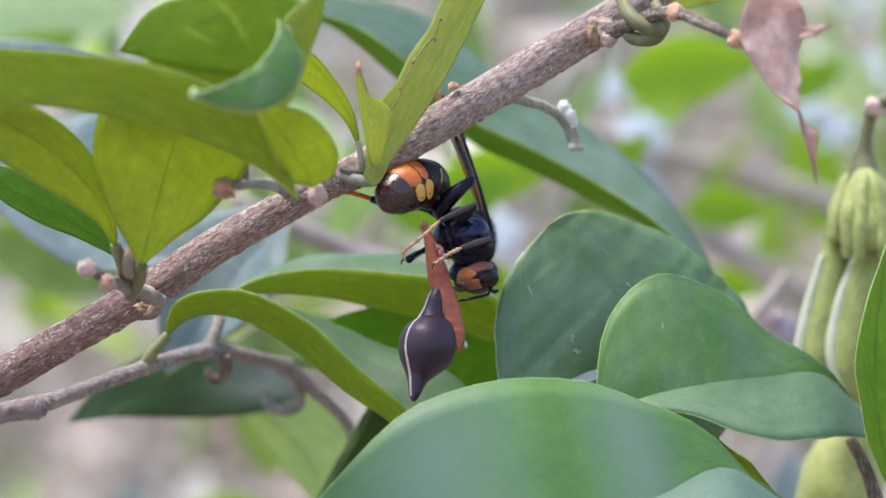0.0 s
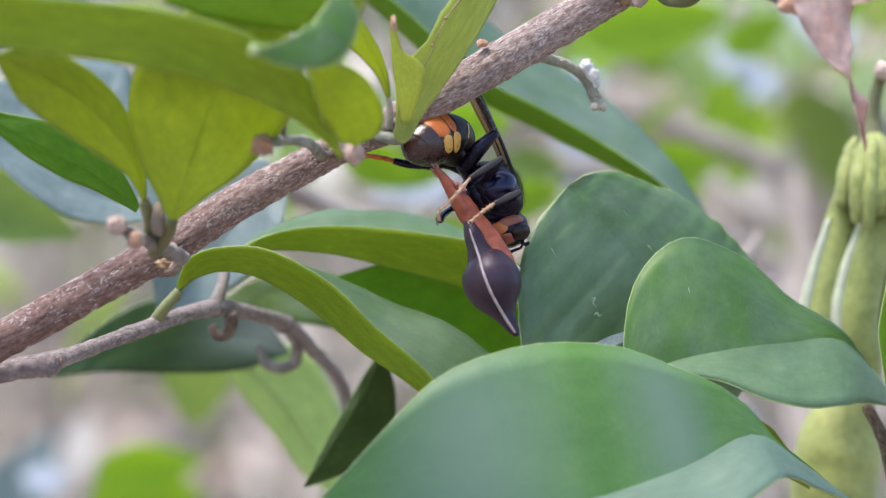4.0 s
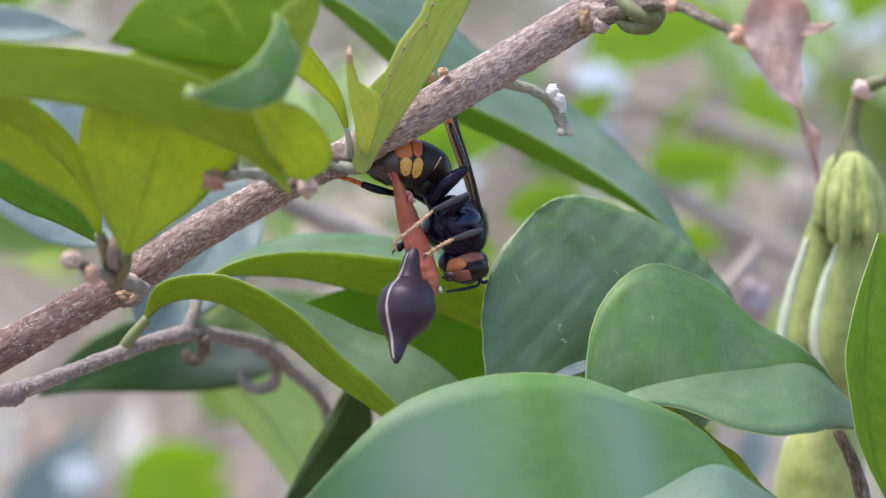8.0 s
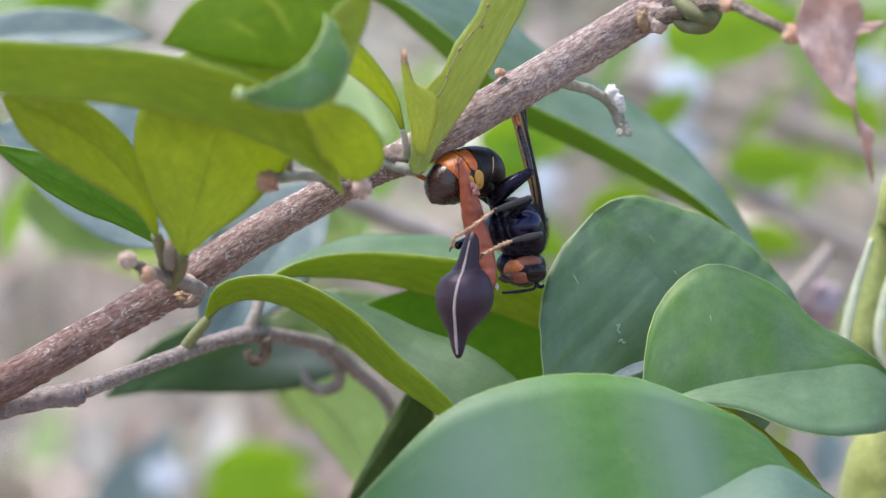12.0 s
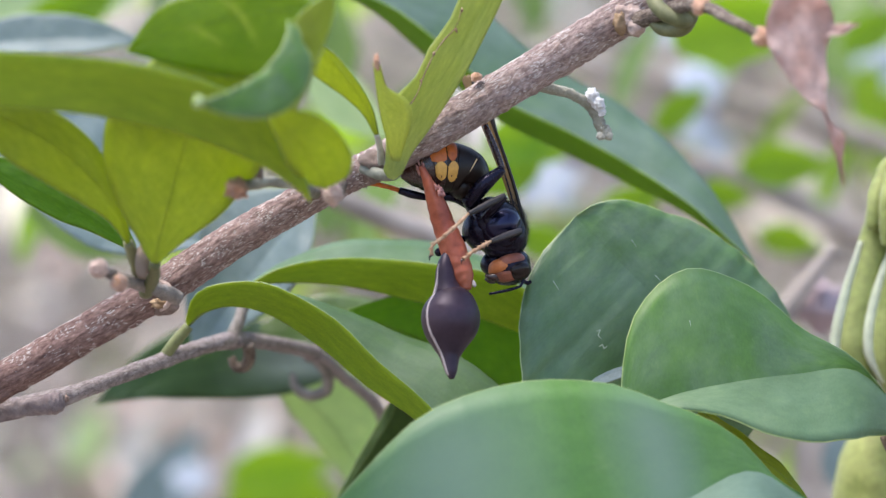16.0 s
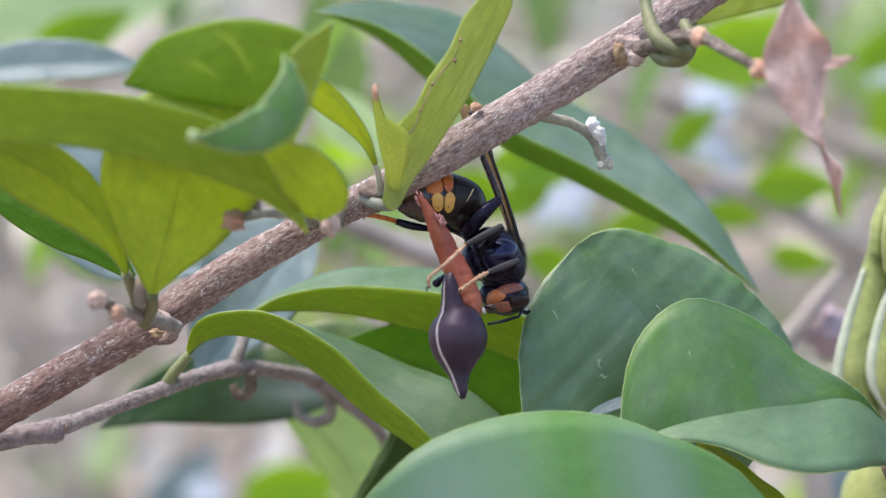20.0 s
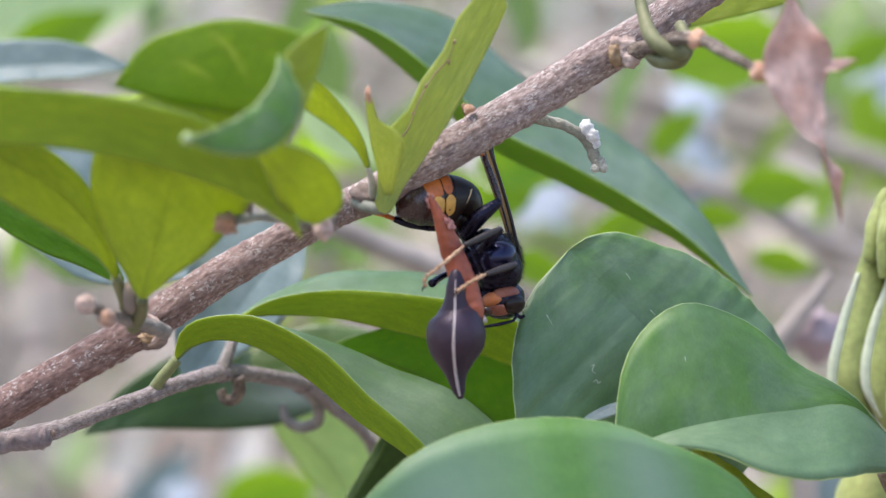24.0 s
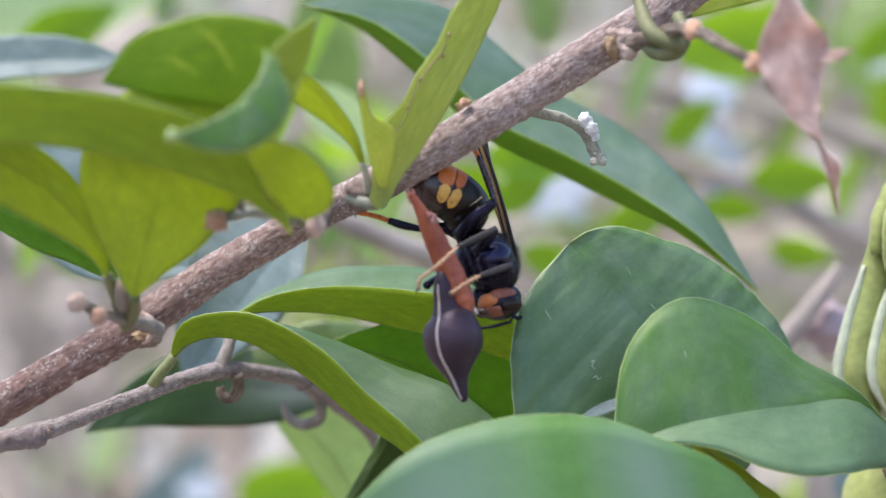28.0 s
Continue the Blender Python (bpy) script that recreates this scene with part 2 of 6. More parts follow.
LEAF_CURL = leaf_material("curled_leaf_face", (0.06, 0.16, 0.026), (0.1, 0.225, 0.045), (0.4, 0.62, 0.05), 0.46, 0.35, 0.02, 0.05, 0.15, 0.5)
# Yellower lit copy of the lower face, brightness painted in likewise.
LEAF_OLIVE_LIT = leaf_material("olive_lit_lower_face", (0.34, 0.42, 0.04), (0.44, 0.51, 0.06), (0.92, 0.97, 0.05), 0.5, 0.66, 0.1, ripple=0.15)
LEAF_FAR = leaf_material("far_leaf", (0.07, 0.13, 0.03), (0.15, 0.23, 0.06), (0.36, 0.5, 0.08), 0.3, 0.3, 0.0)
RIB = plain_material("leaf_rib", (0.22, 0.29, 0.05), (0.32, 0.39, 0.09), 0.5, through_share=0.5)
MARK = plain_material("pale_leaf_mark", (0.3, 0.37, 0.25), (0.52, 0.57, 0.45), 0.6)
MARGIN = plain_material("leaf_margin", (0.22, 0.32, 0.1), (0.38, 0.45, 0.2), 0.45)
PETIOLE = plain_material("petiole_skin", (0.085, 0.095, 0.032), (0.18, 0.175, 0.08), 0.6)
def bark_material(name, furrow, body, ridge, dark_run=0.0, fibres=0.3):
    """Fibrous bark: long furrows and ridges along the wood, blotches and fine grit."""
    m, n, l = material(name)
    fibre = noise_of(n, l, coords(n, l, (fibres, 1, 1), "UV"), 1500, 7, 0.75)
    grit = noise_of(n, l, coords(n, l, (0.42, 1, 1), "UV"), 2000, 4, 0.7)
    blotch = noise_of(n, l, coords(n, l, (0.5, 1, 1), "UV"), 130, 4, 0.6)
    c = ramp(n, l, fibre, [(0.36, furrow), (0.5, body), (0.64, ridge)])
    c = mixed(n, l, 1.0, c, ramp(n, l, blotch, [(0.3, (0.7, 0.66, 0.62)), (0.7, (1.2, 1.2, 1.2))]), "MULTIPLY")
    c = mixed(n, l, 1.0, c, ramp(n, l, grit, [(0.32, (0.66, 0.65, 0.64)), (0.5, (0.97, 0.97, 0.97)), (0.7, (1.45, 1.44, 1.43))]), "MULTIPLY")
    # Bark is darker and redder towards the branch's lower end.
    if dark_run:
        run = n.new("ShaderNodeSeparateXYZ")
        l.new(coords(n, l, (1, 1, 1), "UV"), run.inputs[0])
        wood = n.new("ShaderNodeMapRange")
        wood.inputs["From Min"].default_value, wood.inputs["From Max"].default_value = dark_run * 0.7, dark_run * 1.5
        l.new(run.outputs["X"], wood.inputs["Value"])
        c = mixed(n, l, 1.0, c, ramp(n, l, wood.outputs[0], [(0.0, (0.68, 0.56, 0.53)), (1.0, (1.0, 1.0, 1.0))]), "MULTIPLY")
    p = n.new("ShaderNodeBsdfPrincipled")
    p.inputs["Roughness"].default_value, p.inputs["Specular IOR Level"].default_value = 0.8, 0.3
    l.new(c, p.inputs["Base Color"])
    b1 = n.new("ShaderNodeBump")
    b1.inputs["Strength"].default_value, b1.inputs["Distance"].default_value = 0.85, 0.0009
    l.new(fibre, b1.inputs["Height"])
    b2 = n.new("ShaderNodeBump")
    b2.inputs["Strength"].default_value, b2.inputs["Distance"].default_value = 0.8, 0.0003
    l.new(grit, b2.inputs["Height"])
    l.new(b1.outputs[0], b2.inputs["Normal"])
    l.new(b2.outputs[0], p.inputs["Normal"])
    l.new(p.outputs[0], n["Material Output"].inputs[0])
    return m


BARK = bark_material("branch_bark", (0.2, 0.14, 0.13), (0.355, 0.265, 0.245), (0.5, 0.405, 0.38), dark_run=0.075, fibres=0.36)
TWIG_BARK = bark_material("slender_twig_bark", (0.21, 0.17, 0.17), (0.355, 0.305, 0.3), (0.47, 0.415, 0.41), fibres=0.75)
BARK_GREY = bark_material("twig_bark", (0.085, 0.062, 0.05), (0.21, 0.165, 0.135), (0.42, 0.36, 0.31))
LENTICEL = plain_material("bark_specks", (0.5, 0.43, 0.4), (0.76, 0.69, 0.65), 0.8, 900)
NODE_PALE = plain_material("pale_leaf_base", (0.38, 0.37, 0.3), (0.58, 0.56, 0.49), 0.75, 900, bump_by=0.8, depth=0.0004)
EDGE_BROWN = plain_material("dried_margin", (0.2, 0.125, 0.065), (0.36, 0.25, 0.15), 0.8, 900)
BUD = plain_material("bud_wool", (0.5, 0.25, 0.15), (0.7, 0.42, 0.28), 0.95, 900, bump_by=0.9, depth=0.0005, sheen=0.3)
KNOB = plain_material("scarred_knob_bark", (0.22, 0.145, 0.115), (0.58, 0.46, 0.41), 0.9, 650, bump_by=0.8, depth=0.0003)
SHOOT_GREY = plain_material("side_shoot_bark", (0.15, 0.13, 0.115), (0.35, 0.31, 0.28), 0.85, 1400, bump_by=1.0, depth=0.0004)
STUMP = plain_material("purplish_stump_bark", (0.15, 0.115, 0.12), (0.305, 0.255, 0.25), 0.85, 1200, bump_by=0.9, depth=0.0003)
LEAF_BASE = plain_material("leaf_base_skin", (0.14, 0.147, 0.112), (0.26, 0.263, 0.215), 0.65, 700, bump_by=0.6)
STALK_GREEN = plain_material("leaf_stalk_skin", (0.12, 0.14, 0.045), (0.21, 0.22, 0.09), 0.6, 500)
PREY_PINK = plain_material("torn_pink_flesh", (0.27, 0.095, 0.08), (0.45, 0.22, 0.2), 0.6, 900)
NODE_BROWN = plain_material("rough_node_bark", (0.15, 0.105, 0.088), (0.36, 0.275, 0.24), 0.85, 1400, bump_by=1.0, depth=0.0005)
BUD_PALE = plain_material("pale_bud_wool", (0.5, 0.325, 0.26), (0.76, 0.57, 0.5), 0.95, 900, bump_by=0.9, depth=0.0005, sheen=0.4)
WOOL = plain_material("white_wool", (0.7, 0.7, 0.72), (0.9, 0.9, 0.9), 0.95, 900, bump_by=1.0, depth=0.0006, sheen=0.5)
DRY = plain_material("dried_leaf_skin", (0.52, 0.27, 0.2), (0.84, 0.66, 0.61), 0.85, 420, bump_by=0.8, depth=0.0008, through_share=0.3)
POD = plain_material("pod_skin", (0.18, 0.22, 0.045), (0.35, 0.38, 0.12), 0.65, 500, sheen=0.15)
POD_EDGE = plain_material("pod_ridge", (0.42, 0.46, 0.3), (0.6, 0.62, 0.48), 0.6, 300)
BLACK = plain_material("hornet_black", (0.002, 0.002, 0.004), (0.006, 0.005, 0.011), 0.26, 900, bump_by=0.35, depth=0.0001, spec=0.3, tint=(0.68, 0.64, 1.0))
BLUE_BLACK = plain_material("hornet_blue_black", (0.003, 0.003, 0.008), (0.006, 0.006, 0.016), 0.2, 900, bump_by=0.3, depth=0.0001, spec=0.6, tint=(0.55, 0.55, 1.0))
BROWN_BLACK = plain_material("hornet_brown_black", (0.007, 0.004, 0.003), (0.02, 0.011, 0.008), 0.36, 900, bump_by=0.5, depth=0.0001, spec=0.3)
NODE_GREY = plain_material("pale_node_bark", (0.22, 0.215, 0.165), (0.48, 0.465, 0.385), 0.8, 1100, bump_by=1.0, depth=0.0006)
FUZZ = plain_material("hornet_hair", (0.008, 0.006, 0.005), (0.03, 0.022, 0.018), 0.8, 900)
ORANGE = plain_material("hornet_orange", (0.34, 0.07, 0.01), (0.62, 0.18, 0.022), 0.42, 700)
YELLOW = plain_material("hornet_yellow", (0.5, 0.25, 0.045), (0.66, 0.38, 0.085), 0.45, 700)
BROWN = plain_material("hornet_tail_brown", (0.016, 0.007, 0.007), (0.05, 0.019, 0.015), 0.27, 700, spec=0.6)
PALE_LINE = plain_material("hornet_pale_line", (0.5, 0.33, 0.16), (0.62, 0.44, 0.25), 0.5, 700)
FACE_ORANGE = plain_material("hornet_face_orange", (0.3, 0.08, 0.02), (0.5, 0.165, 0.05), 0.42, 700)
FACE = plain_material("hornet_face", (0.15, 0.042, 0.026), (0.31, 0.1, 0.055), 0.4, 700)
EYE = plain_material("hornet_eye", (0.004, 0.002, 0.002), (0.014, 0.006, 0.005), 0.16, 900, spec=0.3)
LEG_GREY = plain_material("hornet_leg_grey", (0.012, 0.01, 0.011), (0.045, 0.036, 0.036), 0.45, 900, spec=0.4)
LEG_TAN = plain_material("hornet_foot_tan", (0.36, 0.2, 0.11), (0.56, 0.36, 0.23), 0.5, 900)
WING = plain_material("hornet_wing", (0.22, 0.14, 0.058), (0.38, 0.26, 0.125), 0.45, 500, spec=0.3, through_share=0.5)
PREY_RED = plain_material("prey_red_brown", (0.22, 0.045, 0.02), (0.43, 0.115, 0.056), 0.42, 500, bump_by=0.5, spec=0.5, through_share=0.12)
PREY_DARK = plain_material("prey_dark_brown", (0.019, 0.011, 0.016), (0.04, 0.023, 0.033), 0.42, 500, spec=0.38, tint=(0.88, 0.8, 1.0))
PREY_SEAM = plain_material("prey_pale_seam", (0.34, 0.27, 0.26), (0.48, 0.4, 0.38), 0.5, 600)
GROUND = plain_material("leaf_litter", (0.13, 0.1, 0.08), (0.32, 0.27, 0.23), 0.95, 9.0, bump_by=0.8, depth=0.02)
TRUNK = plain_material("pale_trunk_bark", (0.3, 0.26, 0.22), (0.5, 0.45, 0.4), 0.9, 30.0, bump_by=0.7, depth=0.01)
DRY_GREY = plain_material("bleached_dry_leaf", (0.3, 0.26, 0.235), (0.5, 0.45, 0.41), 0.9, 200, through_share=0.25)
# Near-black leaves stand in for shaded gaps in the brush.
DARK_GAP = plain_material("dark_gap_leaf", (0.05, 0.035, 0.03), (0.1, 0.075, 0.06), 0.9, 200)
# Two very pale leaf colours that paint out-of-focus highlights.
DRY_PALE = plain_material("pale_highlight_leaf", (0.64, 0.57, 0.49), (0.84, 0.78, 0.7), 0.8, 200, through_share=0.2)
DRY_WHITE = plain_material("white_highlight_leaf", (0.72, 0.63, 0.54), (0.95, 0.88, 0.79), 0.8, 200, through_share=0.2)
PURPLE_DRY = plain_material("withered_fruit_skin", (0.3, 0.22, 0.24), (0.48, 0.38, 0.4), 0.85, 300)
# Bluish white that stands in for bright sky between leaves.
SKY_GAP = plain_material("sky_gap_tone", (0.42, 0.47, 0.56), (0.55, 0.6, 0.68), 0.6, 400, through_share=0.3)
LEAF_OLIVE = leaf_material("olive_leaf", (0.13, 0.16, 0.06), (0.22, 0.25, 0.11), (0.35, 0.4, 0.14), 0.5, 0.3, 0.0)
FAR_TWIG = plain_material("far_twig_bark", (0.23, 0.195, 0.175), (0.39, 0.335, 0.305), 0.9, 200.0)


# ---- mesh helpers ----
def part(name, bm, mats, parent, label=""):
    """Links a bmesh as one mesh object under a thing or a part."""
    me = bpy.data.meshes.new(name)
    bm.to_mesh(me)
    bm.free()
    for m in mats if isinstance(mats, (list, tuple)) else [mats]:
        me.materials.append(m)
    me.polygons.foreach_set("use_smooth", [True] * len(me.polygons))
    ob = new(name, me)
    ob.parent = parent
    if label:
        ob["label"] = label
    return ob


def spline(points, n):
    """n + 1 points of a smooth curve through the points given."""
    p = [Vector(q) for q in points]
    if len(p) == 2:
        return [p[0].lerp(p[1], i / n) for i in range(n + 1)]
    p = [p[0] * 2 - p[1], *p, p[-1] * 2 - p[-2]]
    out, m = [], len(p) - 3
    for i in range(n + 1):
        u = i / n * m
        k = min(int(u), m - 1)
        f = u - k
        a, b, c, d = p[k:k + 4]
        out.append(0.5 * (2 * b + (c - a) * f + (2 * a - 5 * b + 4 * c - d) * f * f + (3 * b - a - 3 * c + d) * f ** 3))
    return out


def values(vals, n):
    """n + 1 values of a smooth curve through the values given."""
    return [max(0.0, v.x) for v in spline([(v, 0, 0) for v in vals], n)]


def tube_into(bm, points, radii, sides=10, rough=0.0, flat=1.0, side_hint=(0, -1, 0), mat=0, grain=0.0):
    """A round, tapering, closed tube along the points (metres)."""
    rings, seed = [], random.random() * 50
    uvl, run = bm.loops.layers.uv.verify(), [0.0]
    for p, q in zip(points, points[1:]):
        run.append(run[-1] + (q - p).length)
    up = Vector(side_hint)
    for i, p in enumerate(points):
        t = (points[min(i + 1, len(points) - 1)] - points[max(i - 1, 0)]).normalized()
        s = t.cross(up)
        s = s.normalized() if s.length > 1e-6 else t.orthogonal().normalized()
        w = s.cross(t)
        ring = []
        for k in range(sides):
            a = 2 * math.pi * k / sides
            r = radii[i]
            if rough:
                r *= 1 + rough * noise.noise(Vector((math.cos(a) * 1.3, math.sin(a) * 1.3, i * 0.23 + seed)))
            if grain:
                q = Vector((run[i] * 260, a * radii[i] * 900, seed))
                r += grain * (noise.noise(q) + 0.6 * noise.noise(q * 2.3) + 0.4 * abs(noise.noise(q * 5.1)))
            ring.append(bm.verts.new(p + (s * math.cos(a) + w * math.sin(a) * flat) * r))
        rings.append(ring)
    for i, (a, b) in enumerate(zip(rings, rings[1:])):
        for k in range(sides):
            f = bm.faces.new((a[k], a[(k + 1) % sides], b[(k + 1) % sides], b[k]))
            f.material_index = mat
            girth = 6.28 * radii[i] / sides
            for lp, (u, w) in zip(f.loops, ((i, k), (i, k + 1), (i + 1, k + 1), (i + 1, k))):
                lp[uvl].uv = (run[u], w * girth)
    bm.faces.new(rings[0][::-1]).material_index = mat
    bm.faces.new(rings[-1]).material_index = mat
    return bm


def tube(points, radii, n=24, **kw):
    """A tube bmesh through plan points; radii in millimetres."""
    return tube_into(bmesh.new(), spline([at(p) for p in points], n), [r / 1000 for r in values(radii, n)], **kw)


def blob_into(bm, centre, radii, lump=0.0, cuts=10, turn=None):
    """An uneven rounded body."""
    m = Matrix.Translation(centre) @ (turn.to_4x4() if turn else Matrix()) @ Matrix.Diagonal((*radii, 1))
    made = bmesh.ops.create_uvsphere(bm, u_segments=cuts + 4, v_segments=cuts, radius=1)["verts"]
    seed = random.random() * 90
    for v in made:
        k = 1 + lump * noise.noise(v.co * 1.7 + Vector((seed, 0, 0))) + lump * 0.6 * noise.noise(v.co * 5 + Vector((0, seed, 0)))
        v.co = m @ (v.co * k)
    return bm


def blob(centre, radii, lump=0.0, cuts=10, turn=None):
    return blob_into(bmesh.new(), at(centre), [r / 1000 for r in radii], lump, cuts, turn)


def blade_into(bm, rib, sides_, n=22, k=7, thick=0.0003, wave=0.0):
    """A leaf blade. rib: plan points. sides_: for each half the growing direction at base and tip, the widths along the rib
    in millimetres and the bulge. Upper face first material, lower face second. Returns the two margins and the rib."""
    line = spline([at(p) for p in rib], n)
    uvl = bm.loops.layers.uv.verify()
    margins, seed = [], random.random() * 40
    top_rows = {}
    for side, (d0, d1, widths, bulge) in enumerate(sides_):
        w = [v / 1000 for v in values(widths, n)]
        w[-1] = min(w[-1], 0.0002)
        rows = []
        for i in range(n + 1):
            t = (line[min(i + 1, n)] - line[max(i - 1, 0)]).normalized()
            d = Vector(d0).lerp(Vector(d1), i / n)
            d = (d - t * d.dot(t) * 0.6).normalized()
            up = (t.cross(d) if side == 0 else d.cross(t)).normalized()
            row = []
            for j in range(k + 1):
                f = j / k
                q = line[i] + d * (w[i] * f) + up * (w[i] * bulge * math.sin(math.pi * 0.5 * f) * (1 - 0.45 * f))
                q += up * wave * 0.001 * f * noise.noise(Vector((i * 0.33, side * 5 + seed, f)))
                row.append((q, up))
            rows.append(row)
        margins.append([r[-1][0] for r in rows])
        top_rows[side] = rows
    for side, rows in top_rows.items():
        hi = [[bm.verts.new(q + u * thick * 0.5) for q, u in r] for r in rows]
        lo = [[bm.verts.new(q - u * thick * 0.5) for q, u in r] for r in rows]
        for i in range(n):
            for j in range(k):
                quads = [((hi[i][j], hi[i + 1][j], hi[i + 1][j + 1], hi[i][j + 1]), 0), ((lo[i][j], lo[i][j + 1], lo[i + 1][j + 1], lo[i + 1][j]), 1)]
                if j == k - 1:
                    quads.append(((hi[i][k], hi[i + 1][k], lo[i + 1][k], lo[i][k]), 1))
                for q, mat in quads:
                    f = bm.faces.new(q if side == 0 else q[::-1])
                    f.material_index, f.smooth = mat, True
                    for lp in f.loops:
                        src = hi if mat == 0 else lo
                        for a in (i, i + 1):
                            for b in (j, j + 1):
                                if lp.vert is src[a][b]:
                                    lp[uvl].uv = (a / n, 0.5 + (0.5 if side else -0.5) * b / k)
    return line, margins


def leaf(parent, rib, first, second, upper=None, lower=None, label="", stalk=None, rib_r=0.2, wave=0.5, rim=0.1, stalk_r=1.0, rib_mat=None, stalk_mat=None, name="leaf", thick=0.0003, n=24, flip=False, skylit_half=None):
    """One leaf of the shrub: a blade of two halves with its midrib, pale rims and, where it shows, its stalk."""
    bm = bmesh.new()
    if flip:
        first, second = second, first
    line, margins = blade_into(bm, rib, [first, second], n=n, wave=wave, thick=thick)
    # One half takes a paler face that paints the light on its tilt.
    if skylit_half:
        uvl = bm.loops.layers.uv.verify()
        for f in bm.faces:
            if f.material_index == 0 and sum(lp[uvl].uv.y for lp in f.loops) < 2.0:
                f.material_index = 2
    ob = part(name, bm, [upper or LEAF_TOP, lower or LEAF_UNDER, *([skylit_half] if skylit_half else [])], parent, label)
    m = len(line)
    if upper is LEAF_UNDER:
        rib_r = 0.07
    part("midrib", tube_into(bmesh.new(), line, [rib_r / 1000 * (1 - 0.75 * i / m) for i in range(m)], 6), rib_mat or RIB, ob)
    if rim:
        for edge in margins:
            part("leaf_rim", tube_into(bmesh.new(), edge, [rim / 1000] * m, 5), MARGIN, ob)
    if stalk:
        part("petiole", tube([*stalk, rib[0]], [1.1 * stalk_r, 0.95 * stalk_r, 0.8 * stalk_r], 14, sides=10, rough=0.12), stalk_mat or PETIOLE, ob)
    return ob


def thing(name, place, label, category, group="", kind=""):
    e = new(name)
    e.location = place
    e.empty_display_size = 0.01
    return tagged(e, label, category, group, kind)


# ---- the shrub ----
shrub = thing("shrub", (0, 0, 0), "leafy green shrub with a rough brown branch growing from the ground", "shrub")

# main branch, running up from the lower end and down behind to the ground
BRANCH = [(-99.3, -4, -36.2), (-82.4, -6, -28.6), (-64.0, -8, -18.9), (-52.5, -9, -12.3), (-41.9, -9, -6.2), (-31.3, -9, 0.9), (-22.3, -9, 6.0), (-15.0, -9, 10.0), (-9.3, -9, 12.7), (-2.0, -9, 16.9), (6.2, -8, 21.9), (14.4, -7, 26.9), (21.8, -7, 31.4), (29.2, -6, 36.0), (38.4, -4, 42.2), (51.3, 0, 50.9)]
BRANCH_R = [2.9, 2.8, 2.7, 2.65, 2.75, 2.6, 2.45, 2.3, 2.5, 2.75, 2.85, 2.85, 2.85, 2.75, 2.6, 2.4]
stem = part("branch", tube(BRANCH, BRANCH_R, 760, sides=72, rough=0.07, grain=0.00019), BARK, shrub, "rough brown bark with pale specks")
part("trunk", tube([(-95, -4, -95), (-115, 10, -300), (-90, 30, -800), (-80, 40, -1310)], [3, 5, 8, 12], 40, sides=12, rough=0.15), BARK, shrub)
part("lower_branch", tube([(-99.3, -4, -36.2), (-95, -4, -95)], [2.9, 3], 8, sides=14, rough=0.1), BARK, shrub)


def specks(parent, line, girth, count, size):
    """Raised pale specks all over a branch, too many to count."""
    bm = bmesh.new()
    pts, girths = spline([at(p) for p in line], 200), values(girth, 200)
    for _ in range(count):
        i = random.randrange(1, 199)
        t = (pts[i + 1] - pts[i - 1]).normalized()
        a = random.uniform(0, 2 * math.pi)
        s = t.cross(Vector((0, -1, 0))).normalized()
        out = (s * math.cos(a) + s.cross(t) * math.sin(a)).normalized()
        r = size * random.uniform(0.5, 1.3)
        c = pts[i].lerp(pts[i + 1], random.random()) + out * girths[i] / 1000 * 1.0
        q = []
        for u, v in ((-1, 0), (-0.3, 0.6), (0.5, 0.5), (1.4, 0), (0.4, -0.6), (-0.4, -0.5)):
            q.append(bm.verts.new(c + t * u * r * random.uniform(1.6, 3.4) + t.cross(out) * v * r))
        tip = bm.verts.new(c + out * r * 0.7)
        for k in range(6):
            bm.faces.new((q[k], q[(k + 1) % 6], tip))
    bmesh.ops.recalc_face_normals(bm, faces=bm.faces)
    ob = part("bark_specks", bm, LENTICEL, parent)
    ob["kind"] = "stuff"
    return ob


specks(stem, BRANCH[2:], BRANCH_R[2:], 17000, 0.000072)
part("node_swelling", blob((-41.6, -9, -6.9), (3.0, 2.8, 2.7), 0.22, 26), NODE_BROWN, stem)
part("node_scar", tube([(-41.4, -12.5, -4.8), (-40.2, -13.2, -5.6), (-39.7, -13.4, -6.9), (-40.2, -13, -8.1), (-41.4, -12, -9.1)], [0.25, 0.45, 0.5, 0.42, 0.2], 30, sides=10, rough=0.5), KNOB, stem, "pale raised rim of a leaf scar")
part("node_scar", blob((-41.7, -12.3, -8), (1.0, 0.7, 0.8), 0.7, 16), EDGE_BROWN, stem, "dark brown cracked scar")
part("node_swelling", blob_into(blob((-10.5, -11, 11.8), (2.2, 1.8, 2.2), 0.5, 14), at((-8.8, -11, 12.9)), (0.0016, 0.0014, 0.0018), 0.6, 18), NODE_BROWN, stem)

# side shoot with woolly buds below the pair of leaves
shoot = part("side_shoot", tube([(-39.0, -13, -7.0), (-42.1, -18, -5.7), (-45.1, -23, -4.5), (-47.6, -27, -3.2)], [1.15, 1.0, 0.85, 0.7], 60, sides=16, rough=0.25, grain=0.00007), SHOOT_GREY, shrub)
part("bud", blob((-48.2, -28, -2.9), (1.25, 1.1, 1.1), 0.3, 24), BUD_PALE, shoot)
part("bud", blob((-45.6, -26, -4.9), (1.05, 1.0, 1.15), 0.35, 24), BUD, shoot)
part("bud", blob((-42.5, -25, -2.1), (1.0, 0.9, 2.2), 0.3), BARK_GREY, shoot)
